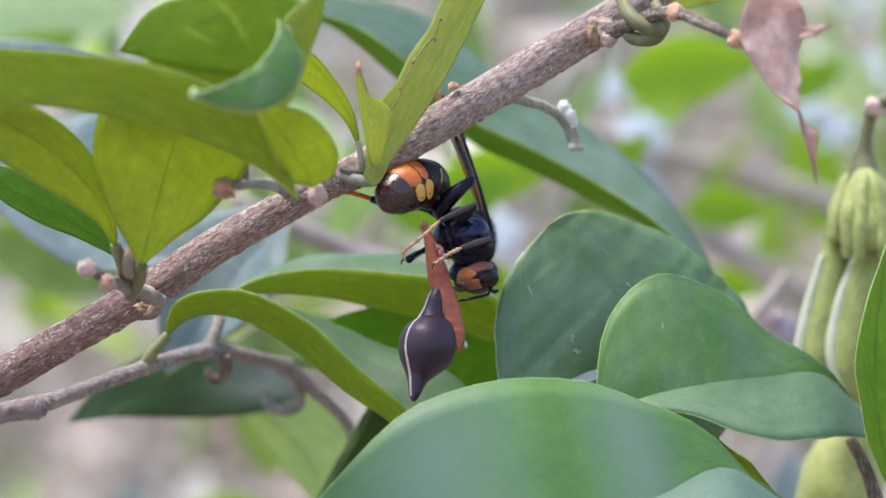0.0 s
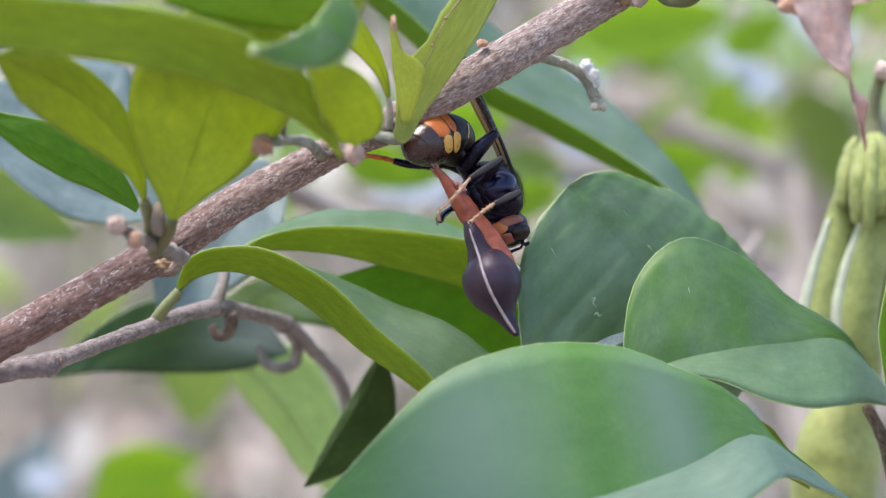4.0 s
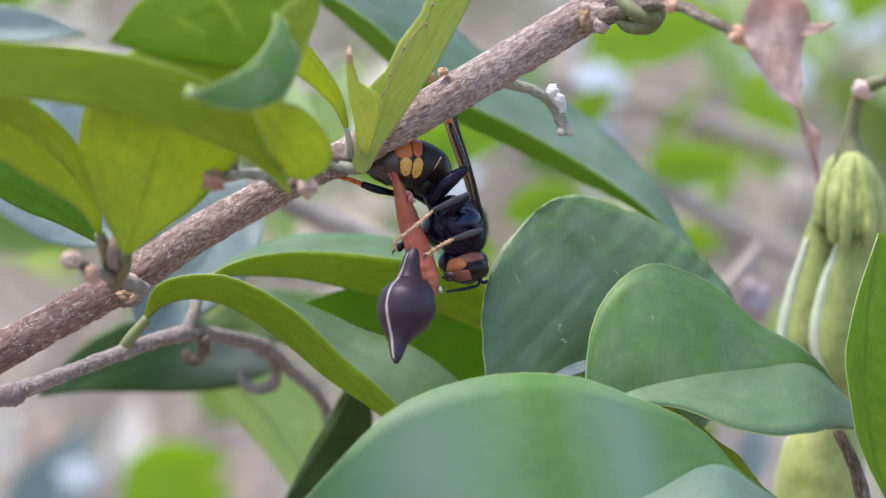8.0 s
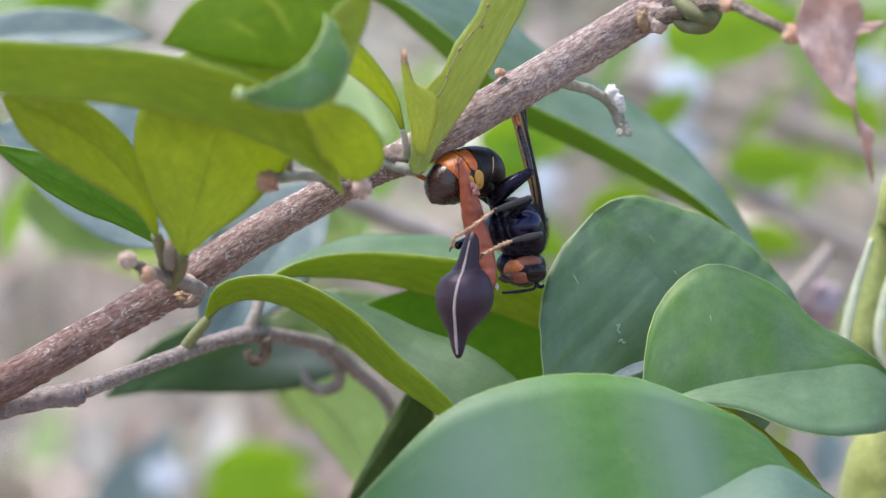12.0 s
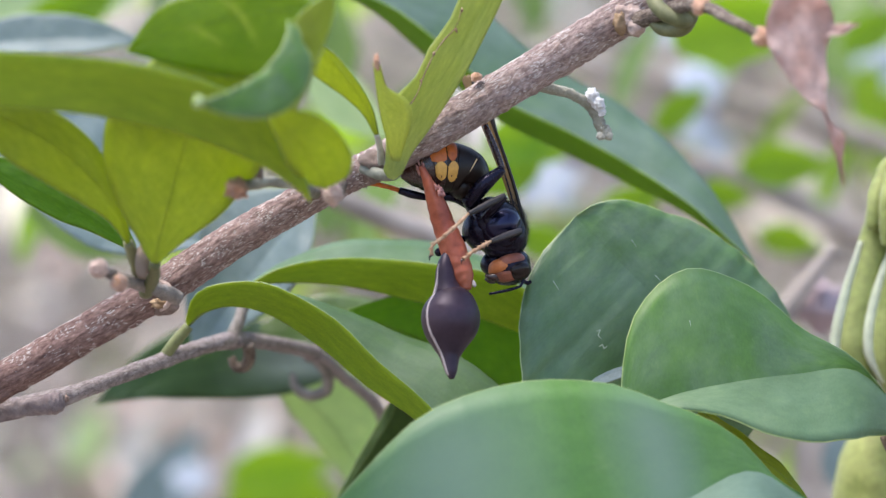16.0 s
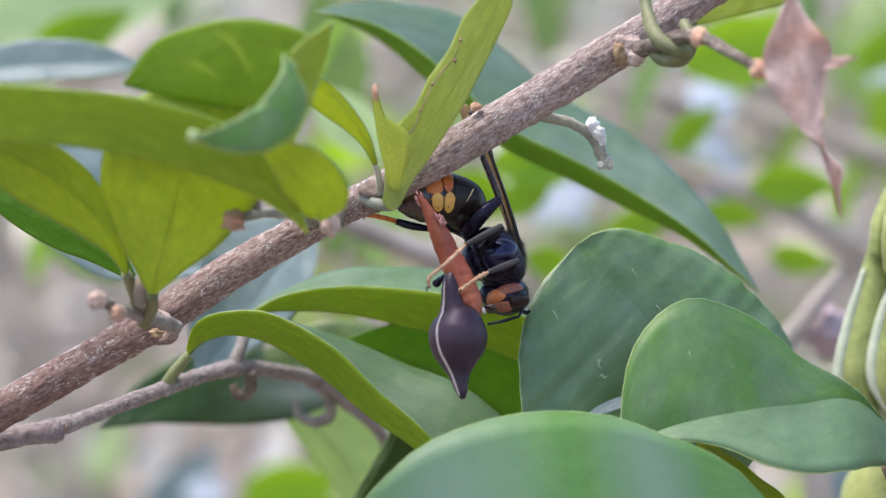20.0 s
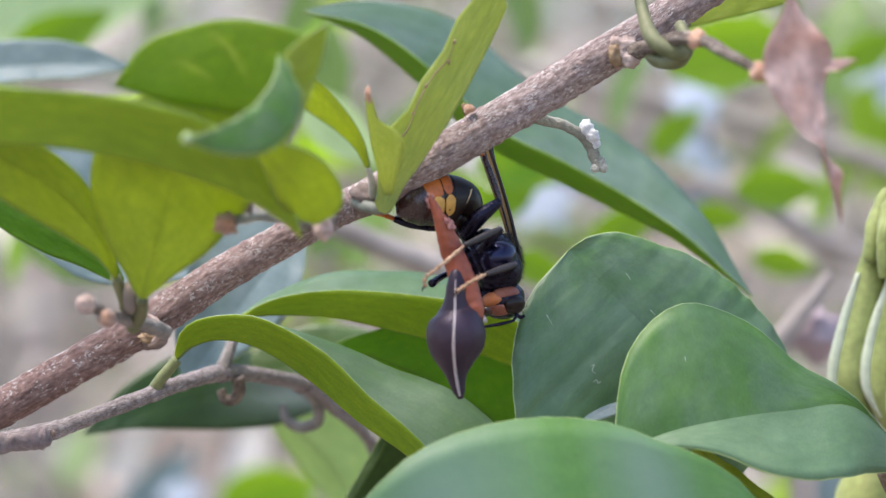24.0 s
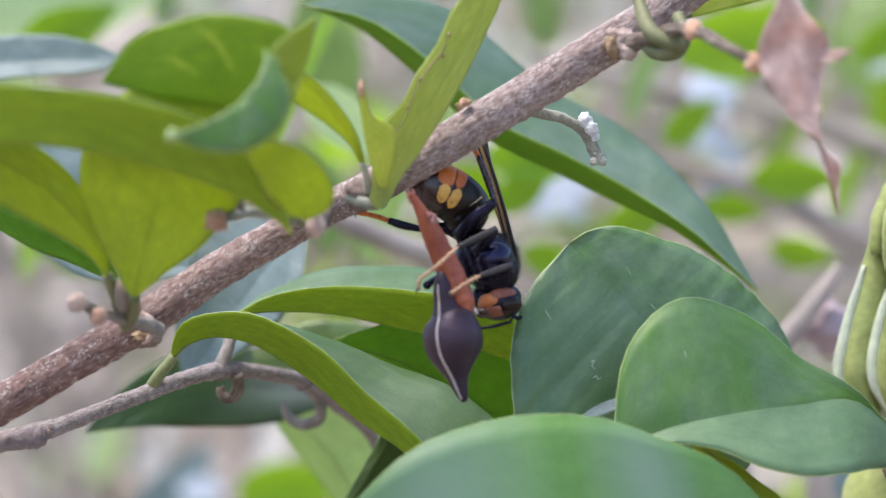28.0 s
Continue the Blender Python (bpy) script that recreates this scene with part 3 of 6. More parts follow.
stub = part("side_shoot", tube([(-19.3, -12, 7.8), (-22.2, -24, 9.0), (-25.4, -30, 9.0), (-28.2, -33, 8.2)], [0.85, 0.8, 0.75, 0.65], 24, rough=0.35), NODE_GREY, shrub)
part("bud", blob((-28.7, -34, 8.0), (1.4, 1.2, 1.3), 0.55, 20), BUD, stub)
part("bud", blob((-26.1, -31, 10.7), (0.8, 0.8, 1.9), 0.3), BARK_GREY, stub)
short = part("side_shoot", tube([(-16.2, -10, 9.0), (-16.0, -20, 8.2), (-15.9, -27, 7.5)], [1.6, 1.2, 1.1], 14, rough=0.2), BARK_GREY, shrub)
part("bud", blob((-16.0, -29, 7.4), (1.2, 1.2, 1.5), 0.55, 22), BUD_PALE, short, "pale pinkish woolly bud")


def wool(parent, place, size, count=700):
    """Short pale hairs over a bud."""
    bm = bmesh.new()
    for _ in range(count):
        d = Vector((random.gauss(0, 1), random.gauss(0, 1), random.gauss(0, 1))).normalized()
        p = at(place) + d * size * 0.00085
        s = d.orthogonal().normalized() * 0.000045
        tip = p + (d + Vector((random.uniform(-0.5, 0.5), random.uniform(-0.5, 0.5), random.uniform(-0.5, 0.5)))) * 0.0005 * random.uniform(0.5, 1.2)
        vs = [bm.verts.new(p + s), bm.verts.new(p - s), bm.verts.new(p + s.cross(d)), bm.verts.new(tip)]
        for f in ((0, 1, 3), (1, 2, 3), (2, 0, 3)):
            bm.faces.new([vs[i] for i in f])
    o = part("wool", bm, BUD_PALE, parent)
    o["kind"] = "stuff"


for place, size in (((-48.2, -28, -2.9), 1.3), ((-45.6, -26, -4.9), 1.15), ((-28.7, -34, 8.0), 1.4), ((-16.0, -29, 7.4), 1.3)):
    wool(stem, place, size)

# short curved twig with white wool
hooked = part("side_shoot", tube([(12.0, -4, 24.0), (14.8, -1, 23.4), (18.5, 1, 22.5), (21.3, 2, 20.6), (22.4, 2, 18.3), (23.3, 2, 17.0)], [1.0, 0.8, 0.75, 0.8, 0.85, 0.9], 90, sides=16, rough=0.3, grain=0.00008), NODE_GREY, shrub)
part("wool_tuft", blob_into(blob_into(blob((21.2, 1.6, 22.3), (1.1, 0.9, 1.2), 0.28, 24), at((22.1, 1.2, 21.2)), (0.0010, 0.0008, 0.0011), 0.3, 24), at((22.6, 1.4, 20.2)), (0.0006, 0.0006, 0.0008), 0.4, 18), WOOL, hooked, "white woolly tuft")
part("bud", blob_into(blob_into(blob((23.1, 2, 17.2), (1.0, 0.9, 1.1), 0.35, 20), at((23.7, 1.6, 16.6)), (0.0006, 0.0006, 0.0007), 0.4, 16), at((22.5, 1.4, 16.5)), (0.0006, 0.0005, 0.0006), 0.4, 16), NODE_PALE, hooked, "pale ragged end")
part("bud", blob((3.9, -10, 24.6), (0.8, 0.7, 0.6), 0.5), BUD, stem)

# upper knob, tendril loop and the shoot that carries the dried leaf
part("knob", blob_into(blob((25.7, -9, 33.0), (2.1, 1.9, 2.2), 0.3, 26), at((27.0, -10, 31.8)), (0.0014, 0.0013, 0.0013), 0.35, 20), KNOB, stem, "pale scarred knob of bark")
part("knob_scar", blob((24.6, -10.4, 32.2), (0.9, 0.8, 1.5), 0.5, 16), EDGE_BROWN, stem, "dark brown scar beside the knob")
top_shoot = part("side_shoot", tube([(26.6, -8, 32.6), (29.4, -14, 33.1), (32.8, -22, 33.8), (35.2, -29, 33.0), (38.4, -36, 30.4), (41.6, -41, 28.0)], [1.6, 1.1, 0.95, 0.9, 0.75, 0.7], 36, rough=0.2), BARK_GREY, shrub)
part("bud", blob((34.6, -29, 33.2), (1.3, 1.2, 1.3), 0.5), BUD, top_shoot)
part("bud", blob((41.8, -42, 27.8), (1.6, 1.3, 1.3), 0.5), BUD, top_shoot)
part("tendril", tube([(27.8, -14, 40.3), (28.6, -17, 36.0), (29.8, -19, 33.4), (32.9, -20, 31.9), (34.2, -17, 33.8), (33.5, -14, 36.3)], [0.8, 1.0, 1.15, 1.1, 0.95, 0.8], 36, rough=0.12), PETIOLE, shrub, "green tendril looped round the branch")
part("tendril", tube([(28.6, -12, 33.4), (30.2, -14, 31.3), (32.6, -17, 30.9), (34.0, -19, 32.3), (34.0, -20, 34.3)], [0.8, 1.0, 1.1, 1.0, 0.8], 30, rough=0.12), PETIOLE, shrub)

# lower twig with curled tendrils
TWIG = [(-81.2, -4, -28.8), (-69.8, -3, -25.1), (-64.8, -3, -23.7), (-58.0, -2, -22.3), (-52.8, 0, -20.6), (-45.8, 4, -18.0), (-38.8, 10, -15.5), (-33.4, 17, -14.3), (-27.8, 25, -15.1), (-21.6, 33, -17.0), (-16.9, 40, -21.2), (-12.0, 46, -26.1), (-10.5, 48, -31.2), (-10.2, 52, -43.2)]
twig = part("twig", tube(TWIG, [1.7, 1.5, 1.4, 1.5, 1.15, 1.2, 1.2, 1.3, 1.15, 1.2, 1.05, 1.0, 0.95, 0.9], 300, sides=24, rough=0.14, grain=0.00006), TWIG_BARK, shrub, "slender grey-brown twig")
part("twig_joint", tube([(-76, -3.6, -27.2), (-69.8, -3, -25.2), (-64.8, -3, -23.9), (-60, -3, -23.1), (-57.3, -3, -22.8), (-56.5, -3, -22.7)], [1.3, 1.5, 1.52, 1.5, 1.5, 0.8], 90, sides=20, rough=0.25, grain=0.00008), STUMP, twig, "purplish stump of a lost shoot")
part("pale_scar", blob((-56.1, -3.2, -22.2), (0.3, 0.35, 0.5), 0.5, 12), KNOB, twig)
part("twig_joint", blob((-33.4, 17, -14.3), (1.5, 1.4, 1.35), 0.3, 16), STUMP, twig)
part("twig_joint", blob((-21.8, 33, -17.0), (1.5, 1.4, 1.5), 0.3, 16), STUMP, twig)
part("side_shoot", tube([(-33.5, 17, -14.2), (-32.6, 18, -11.7), (-32.0, 20, -9.1)], [1.2, 1.0, 0.9], 24, rough=0.2), SHOOT_GREY, twig)
part("tendril", tube([(-31.0, 18, -15.0), (-30.9, 19, -17.0), (-31.7, 20, -18.5), (-33.2, 20, -18.4), (-33.8, 20, -17.0)], [1.0, 1.0, 0.9, 0.8, 0.65], 26, rough=0.15), BARK_GREY, twig)
part("tendril", tube([(-21.2, 34, -18.0), (-19.7, 37, -20.4), (-19.9, 39, -23.1), (-22.4, 40, -24.1), (-24.7, 40, -23.0), (-25.6, 40, -20.4)], [0.9, 0.9, 0.95, 0.9, 0.8, 0.5], 36, rough=0.15), SHOOT_GREY, twig)
specks(twig, TWIG[1:8], [1.5, 1.4, 1.5, 1.15, 1.2, 1.2, 1.3], 90, 0.00009)

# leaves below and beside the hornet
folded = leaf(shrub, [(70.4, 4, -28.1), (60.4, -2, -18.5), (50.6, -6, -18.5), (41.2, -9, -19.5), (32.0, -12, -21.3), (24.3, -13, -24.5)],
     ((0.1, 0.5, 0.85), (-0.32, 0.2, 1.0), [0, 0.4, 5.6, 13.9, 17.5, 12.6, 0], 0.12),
     ((-0.2, -0.68, -0.72), (-0.1, -0.72, -0.7), [0, 11.0, 13.2, 11.4, 5.8, 2.2, 0], 0.1), rib_r=0.2, rib_mat=MARGIN, rim=0.13, upper=LEAF_FOLD, skylit_half=LEAF_FOLD_SKYLIT, label="waxy green leaf folded along its midrib", flip=True, wave=0.5)
notched = leaf(shrub, [(48.2, 9, -24.5), (42.9, 7, -19.2), (36.9, 6, -13.4), (30.5, 5, -7.3), (24.1, 4, -0.9), (18.8, 4, 4.5)],
     ((-0.72, -0.45, -0.69), (-0.8, -0.45, -0.6), [9.8, 12.5, 14.7, 16.7, 18.5, 20.2, 21.8, 22.9, 24.0, 24.9, 25.5, 26.1, 26.3, 26.2, 25.4, 23.3, 20.9, 18.4, 15.5, 11.8, 5.5], 0.05),
     ((0.7, 0.45, 0.7), (0.64, 0.43, 0.74), [8.8, 10.4, 11.8, 12.8, 13.7, 14.3, 14.8, 15.0, 15.2, 15.1, 15.0, 14.7, 14.2, 13.5, 12.5, 11.1, 10.1, 9.0, 7.7, 5.6, 1.6], 0.06), label="broad blue-green leaf with a notched tip", wave=0.7, rib_r=0.12, rim=0.13, n=60)
part("leaf_mark", tube([(21.7, -2.4, -12.3), (22.2, -2.4, -12.15), (21.9, -2.4, -12.9), (22.35, -2.4, -13.4)], [0.05, 0.075, 0.065, 0.04], 16), MARK, notched)
part("leaf_mark", tube([(22.0, -2.8, -14.6), (22.5, -2.8, -14.3), (22.7, -2.8, -14.8), (23.2, -2.8, -14.5)], [0.05, 0.085, 0.07, 0.04], 16), MARK, notched)
for p, q in (((27.1, 2, 1.1), (27.8, 2, 0.1)), ((30.5, 0, -4.2), (31.2, 0, -4.9)), ((15.2, -4.6, -4.9), (16.0, -4.4, -6.2)), ((34.6, -10.5, -10.5), (34.75, -10.5, -11.3))):
    part("leaf_mark", tube([p, q], [0.07, 0.04], 4, sides=6), MARK, folded if p[1] < -5 else notched)
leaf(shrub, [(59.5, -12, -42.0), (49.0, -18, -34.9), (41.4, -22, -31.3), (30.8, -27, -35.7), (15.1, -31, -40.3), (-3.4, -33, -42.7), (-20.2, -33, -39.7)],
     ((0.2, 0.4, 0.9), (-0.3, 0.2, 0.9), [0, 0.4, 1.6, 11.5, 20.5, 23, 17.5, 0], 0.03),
     ((-0.1, -0.85, -0.42), (-0.1, -0.85, -0.45), [0, 5, 10, 14, 14, 10, 5, 0], 0.04), upper=LEAF_SHEEN, skylit_half=LEAF_WAX_SKYLIT, label="large blue-green waxy leaf with painted sky sheen", flip=True, wave=0.7)
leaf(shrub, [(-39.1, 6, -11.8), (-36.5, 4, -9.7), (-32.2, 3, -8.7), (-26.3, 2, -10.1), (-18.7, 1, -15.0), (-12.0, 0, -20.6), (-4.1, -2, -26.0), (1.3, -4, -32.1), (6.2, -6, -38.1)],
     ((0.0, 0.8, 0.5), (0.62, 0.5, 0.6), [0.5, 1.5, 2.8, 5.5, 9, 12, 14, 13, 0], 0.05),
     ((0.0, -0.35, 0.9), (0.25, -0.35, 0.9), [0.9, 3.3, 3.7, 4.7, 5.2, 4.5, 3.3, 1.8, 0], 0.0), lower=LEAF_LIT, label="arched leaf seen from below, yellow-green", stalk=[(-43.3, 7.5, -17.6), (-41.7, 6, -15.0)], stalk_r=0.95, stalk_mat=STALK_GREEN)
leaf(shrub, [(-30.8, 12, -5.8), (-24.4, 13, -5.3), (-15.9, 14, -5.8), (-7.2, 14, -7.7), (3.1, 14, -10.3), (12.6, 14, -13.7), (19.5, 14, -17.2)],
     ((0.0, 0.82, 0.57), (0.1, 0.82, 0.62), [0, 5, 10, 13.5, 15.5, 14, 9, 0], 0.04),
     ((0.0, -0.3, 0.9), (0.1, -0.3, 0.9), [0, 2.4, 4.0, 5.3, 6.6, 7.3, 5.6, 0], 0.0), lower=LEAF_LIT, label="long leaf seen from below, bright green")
leaf(shrub, [(-17.6, 24, -10.5), (-9.2, 24, -12.5), (-0.4, 24, -16.3), (8.5, 24, -22.0), (15.5, 24, -29.1)],
     ((0.1, -0.3, 0.9), (0.4, -0.2, 0.9), [0, 4.5, 9, 13, 12, 0], 0.0),
     ((-0.1, 0.5, -0.7), (-0.4, 0.5, -0.7), [0, 3, 5, 5, 4, 0], 0.0), upper=LEAF_SHADE, lower=LEAF_SHADE, rib_r=0.2, rim=0.08, label="leaf behind the prey, its shade painted dark green")
leaf(shrub, [(-22.4, 40, 42.7), (-13.2, 40, 39.0), (-4.0, 39, 31.4), (6.9, 38, 21.4), (17.8, 37, 15.8), (27.8, 36, 10.8), (37.6, 34, 5.7), (49.4, 34, -3.1)],
     ((0.5, 0.65, 0.6), (0.6, 0.6, 0.5), [0, 8, 15, 16, 15.5, 15, 12, 7, 0], 0.06),
     ((0.25, -0.45, 0.85), (0.3, -0.45, 0.85), [0, 1.6, 3.2, 3.4, 3.6, 3.5, 2.8, 1.6, 0], 0.0), upper=LEAF_TEAL, lower=LEAF_STRIP, label="long blue-green leaf behind the branch")
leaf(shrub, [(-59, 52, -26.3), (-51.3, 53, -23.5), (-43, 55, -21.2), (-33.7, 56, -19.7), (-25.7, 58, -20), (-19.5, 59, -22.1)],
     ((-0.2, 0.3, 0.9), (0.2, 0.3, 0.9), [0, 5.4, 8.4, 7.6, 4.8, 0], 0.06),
     ((0.1, -0.2, -0.9), (0.1, -0.2, -0.9), [0, 1.9, 4.4, 5.9, 4.6, 0], 0.05), upper=LEAF_SLATE, lower=LEAF_SLATE, rib_r=0.1, rim=0.05, label="dark green leaf with painted sky sheen below the twig")
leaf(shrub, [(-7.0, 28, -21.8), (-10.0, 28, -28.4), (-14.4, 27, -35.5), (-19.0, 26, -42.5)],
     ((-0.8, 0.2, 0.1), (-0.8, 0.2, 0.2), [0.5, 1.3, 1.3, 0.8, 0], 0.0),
     ((0.9, 0.2, 0.2), (0.9, 0.2, 0), [1, 5, 7.5, 6, 0], 0.0), upper=LEAF_DARK, lower=LEAF_DARK, rib_r=0.1, rim=0.08, label="hanging leaf, its shade painted dark green")
leaf(shrub, [(-30.7, 70, -21.4), (-22.0, 72, -29.4), (-14.2, 74, -40.4), (-9.3, 76, -48.5)],
     ((0.8, 0.2, 0.5), (0.8, 0.2, 0.4), [1, 9, 9, 5, 0], 0.0),
     ((-0.7, 0.2, -0.6), (-0.7, 0.2, -0.6), [1, 4, 4, 3, 0], 0.0), upper=LEAF_MINT, lower=LEAF_MINT, rib_r=0.2, label="light green leaf behind the twig")
leaf(shrub, [(36.8, -4, -23.8), (42.4, -6, -28.6), (48.7, -8, -33.4), (53.6, -8, -39.9)],
     ((0.6, 0.4, 0.6), (0.6, 0.4, 0.5), [0.5, 1.4, 1.4, 0.8, 0], 0.0),
     ((-0.6, 0.2, -0.6), (-0.6, 0.2, -0.6), [1, 4, 4, 3, 0], 0.0), upper=LEAF_UNDER, label="yellow-green leaf tucked under a broad leaf")
leaf(shrub, [(69.0, -6, 1.7), (67.0, -8, -9.7), (66.3, -9, -19.5), (67.3, -9, -29.2), (69.9, -8, -37.5)],
     ((-0.9, -0.3, 0.0), (-0.9, -0.3, 0.0), [0, 2, 3.2, 2.5, 1.5, 0], 0.05),
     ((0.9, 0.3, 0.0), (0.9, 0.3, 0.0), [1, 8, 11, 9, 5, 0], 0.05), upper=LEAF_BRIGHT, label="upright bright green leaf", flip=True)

# Small added leaf that stands in for sky sheen on the notched leaf.
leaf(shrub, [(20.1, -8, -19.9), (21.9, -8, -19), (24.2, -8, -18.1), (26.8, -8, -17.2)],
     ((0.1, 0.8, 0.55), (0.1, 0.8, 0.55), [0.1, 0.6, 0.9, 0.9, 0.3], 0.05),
     ((0.0, -0.8, -0.55), (0.0, -0.8, -0.55), [0.1, 1.2, 1.6, 1.6, 0.4], 0.05), wave=0.1, flip=True, upper=LEAF_SKY, lower=LEAF_SKY, rib_r=0.05, rim=0.05, label="small leaf added for a bluish sky sheen between broad leaves")

leaf(shrub, [(37.4, 16, 38.7), (44.8, 17, 41.6), (53.6, 18, 44.2), (62.5, 19, 49.0)],
     ((-0.2, 0.3, 0.9), (-0.2, 0.3, 0.9), [0.5, 5, 6, 4, 0], 0.05),
     ((0.2, -0.2, -0.9), (0.2, -0.2, -0.9), [0.4, 1.2, 1.6, 1.2, 0], 0.05), upper=LEAF_UNDER, lower=LEAF_UNDER, label="yellow-green leaf above the dried leaf", stalk=[(31.6, -2, 37.7), (34.5, 8, 37.8)], stalk_r=0.6)

leaf(shrub, [(-31.3, 50, -14.0), (-21.0, 50, -12.3), (-8.8, 50, -13.8), (3.4, 50, -18.7)],
     ((0.0, 0.3, 0.9), (0.2, 0.3, 0.9), [1, 4, 4.5, 3, 0], 0.05),
     ((0.0, -0.3, -0.9), (-0.2, -0.3, -0.9), [1, 4, 5, 4, 0], 0.05), upper=LEAF_GREENER, rib_r=0.12, label="green leaf in the shade of two long leaves")

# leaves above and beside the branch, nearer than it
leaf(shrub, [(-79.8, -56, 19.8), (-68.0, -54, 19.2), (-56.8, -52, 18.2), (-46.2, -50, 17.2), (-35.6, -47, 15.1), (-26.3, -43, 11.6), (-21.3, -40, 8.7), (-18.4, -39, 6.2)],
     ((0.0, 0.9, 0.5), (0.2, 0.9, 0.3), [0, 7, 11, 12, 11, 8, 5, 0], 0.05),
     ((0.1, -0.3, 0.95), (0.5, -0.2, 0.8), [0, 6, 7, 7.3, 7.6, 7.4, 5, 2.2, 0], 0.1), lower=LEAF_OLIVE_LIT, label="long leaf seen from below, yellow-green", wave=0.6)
leaf(shrub, [(-40.6, -27, -2.1), (-39.6, -29, 1.6), (-37.7, -32, 7.7), (-35.3, -36, 15.2), (-33.1, -38, 23.5), (-31.9, -39, 28.7)],
     ((-0.9, 0.1, 0.15), (-0.9, 0.1, 0.1), [0.5, 3.2, 7.6, 10.5, 10.5, 6, 0], 0.08),
     ((0.9, 0.0, 0.2), (0.9, 0.0, 0.2), [0.5, 3.2, 7.8, 11, 11, 6, 0], 0.08), upper=LEAF_UNDER, label="broad leaf seen from below, yellow-green", stalk=[(-43.0, -17, -6.3), (-41.4, -22, -4.3)])
leaf(shrub, [(-44.5, -25, 0.7), (-45.8, -29, 5.5), (-49, -32, 9.9), (-53.9, -35, 14.1), (-59.3, -37, 17.2), (-64.4, -38, 19.1)],
     ((0.6, 0.1, 0.7), (0.35, 0.1, 0.9), [0.3, 1.3, 2.6, 3.8, 3.9, 3.0, 0], 0.06),
     ((-0.45, 0.1, -0.8), (-0.35, 0.1, -0.9), [0.3, 1.7, 3.4, 4.6, 5, 4, 0], 0.06), upper=LEAF_UNDER, label="leaf seen from below, yellow-green with fine veins", stalk=[(-43.6, -18, -5.1), (-43.6, -22, -2.7)])
leaf(shrub, [(-45.4, -10, -0.2), (-51.3, -12, 4.3), (-59.1, -14, 8.4), (-69.1, -16, 13.5)],
     ((0.3, 0.2, 0.9), (0.3, 0.2, 0.9), [0.5, 3.4, 4.6, 3, 0], 0.05),
     ((-0.3, -0.2, -0.9), (-0.3, -0.2, -0.9), [0.5, 1.6, 2.6, 2, 0], 0.05), upper=LEAF_SHADE, lower=LEAF_SHADE, rib_r=0.06, label="narrow dark green leaf")
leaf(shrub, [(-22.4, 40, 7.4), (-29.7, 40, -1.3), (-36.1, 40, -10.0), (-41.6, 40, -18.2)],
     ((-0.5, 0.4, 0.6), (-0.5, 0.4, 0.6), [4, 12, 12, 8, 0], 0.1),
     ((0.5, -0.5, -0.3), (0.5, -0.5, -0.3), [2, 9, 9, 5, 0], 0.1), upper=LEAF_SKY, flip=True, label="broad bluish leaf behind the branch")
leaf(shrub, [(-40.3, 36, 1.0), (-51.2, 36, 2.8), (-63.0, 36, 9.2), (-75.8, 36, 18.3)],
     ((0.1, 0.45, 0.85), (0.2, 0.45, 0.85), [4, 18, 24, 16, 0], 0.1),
     ((-0.2, -0.6, -0.6), (-0.3, -0.6, -0.6), [2, 5, 7, 5, 0], 0.1), upper=LEAF_SKY, flip=True, label="leaf with the sky's pale sheen painted bluish")
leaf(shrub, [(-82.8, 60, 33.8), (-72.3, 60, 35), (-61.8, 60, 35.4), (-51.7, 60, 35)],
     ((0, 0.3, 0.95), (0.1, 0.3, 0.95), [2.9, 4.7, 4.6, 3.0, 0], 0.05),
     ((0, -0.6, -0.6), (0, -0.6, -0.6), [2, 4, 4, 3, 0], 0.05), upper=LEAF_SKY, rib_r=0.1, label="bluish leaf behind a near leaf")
# rounded leaf at the top with its curled end
rounded = leaf(shrub, [(-42.4, -44, 25.8), (-36.5, -46, 28), (-29.7, -47, 29.7), (-23.8, -48, 30.7), (-18.6, -49, 31), (-17.3, -49, 30.5)],
     ((-0.2, 0.1, 0.9), (0.2, 0.1, 0.9), [0, 3.4, 4.2, 3.9, 2.6, 1.2, 0], 0.08),
     ((0.1, 0.1, -0.9), (0.1, 0.1, -0.9), [0, 3.6, 6.6, 8.4, 8, 4, 0], 0.08), upper=LEAF_STREAKED, lower=LEAF_STREAKED, rib_r=0.06, label="rounded bright green leaf lit from behind")
leaf(shrub, [(-20.4, -50, 17.9), (-19.8, -50, 22.7), (-18.3, -50, 27.7), (-14.4, -51, 33.4)],
     ((-0.9, 0.1, 0.2), (-0.8, 0.1, 0.5), [0.5, 1.2, 1.8, 2.2, 0], 0.06),
     ((0.95, 0.0, -0.2), (0.9, 0.1, -0.4), [0.6, 1.9, 2.4, 2.2, 0], 0.06), upper=LEAF_UNDER, lower=LEAF_UNDER, rib_r=0.06, rim=0.12, label="upright yellow-green leaf lit from behind")
curled = leaf(shrub, [(-31.4, -63, 18.1), (-27.5, -61, 18.7), (-23.7, -58, 20.6), (-21.1, -55, 23.9), (-20.3, -53, 27.1), (-20.8, -51, 29.4)],
     ((-0.35, 0.15, 0.9), (-0.95, 0.15, 0.25), [0, 0.8, 1.25, 1.0, 0.55, 0], 0.1),
     ((0.15, 0.1, -0.95), (0.97, 0.25, -0.25), [0, 2.4, 4.2, 4.0, 1.6, 0], 0.12), upper=LEAF_CURL, label="curled glossy leaf tip with a pale point", rim=0.16, rib_r=0.03, n=36)
part("pale_point", blob((-31.2, -63, 18.2), (0.75, 0.45, 0.8), 0.3), MARGIN, curled)
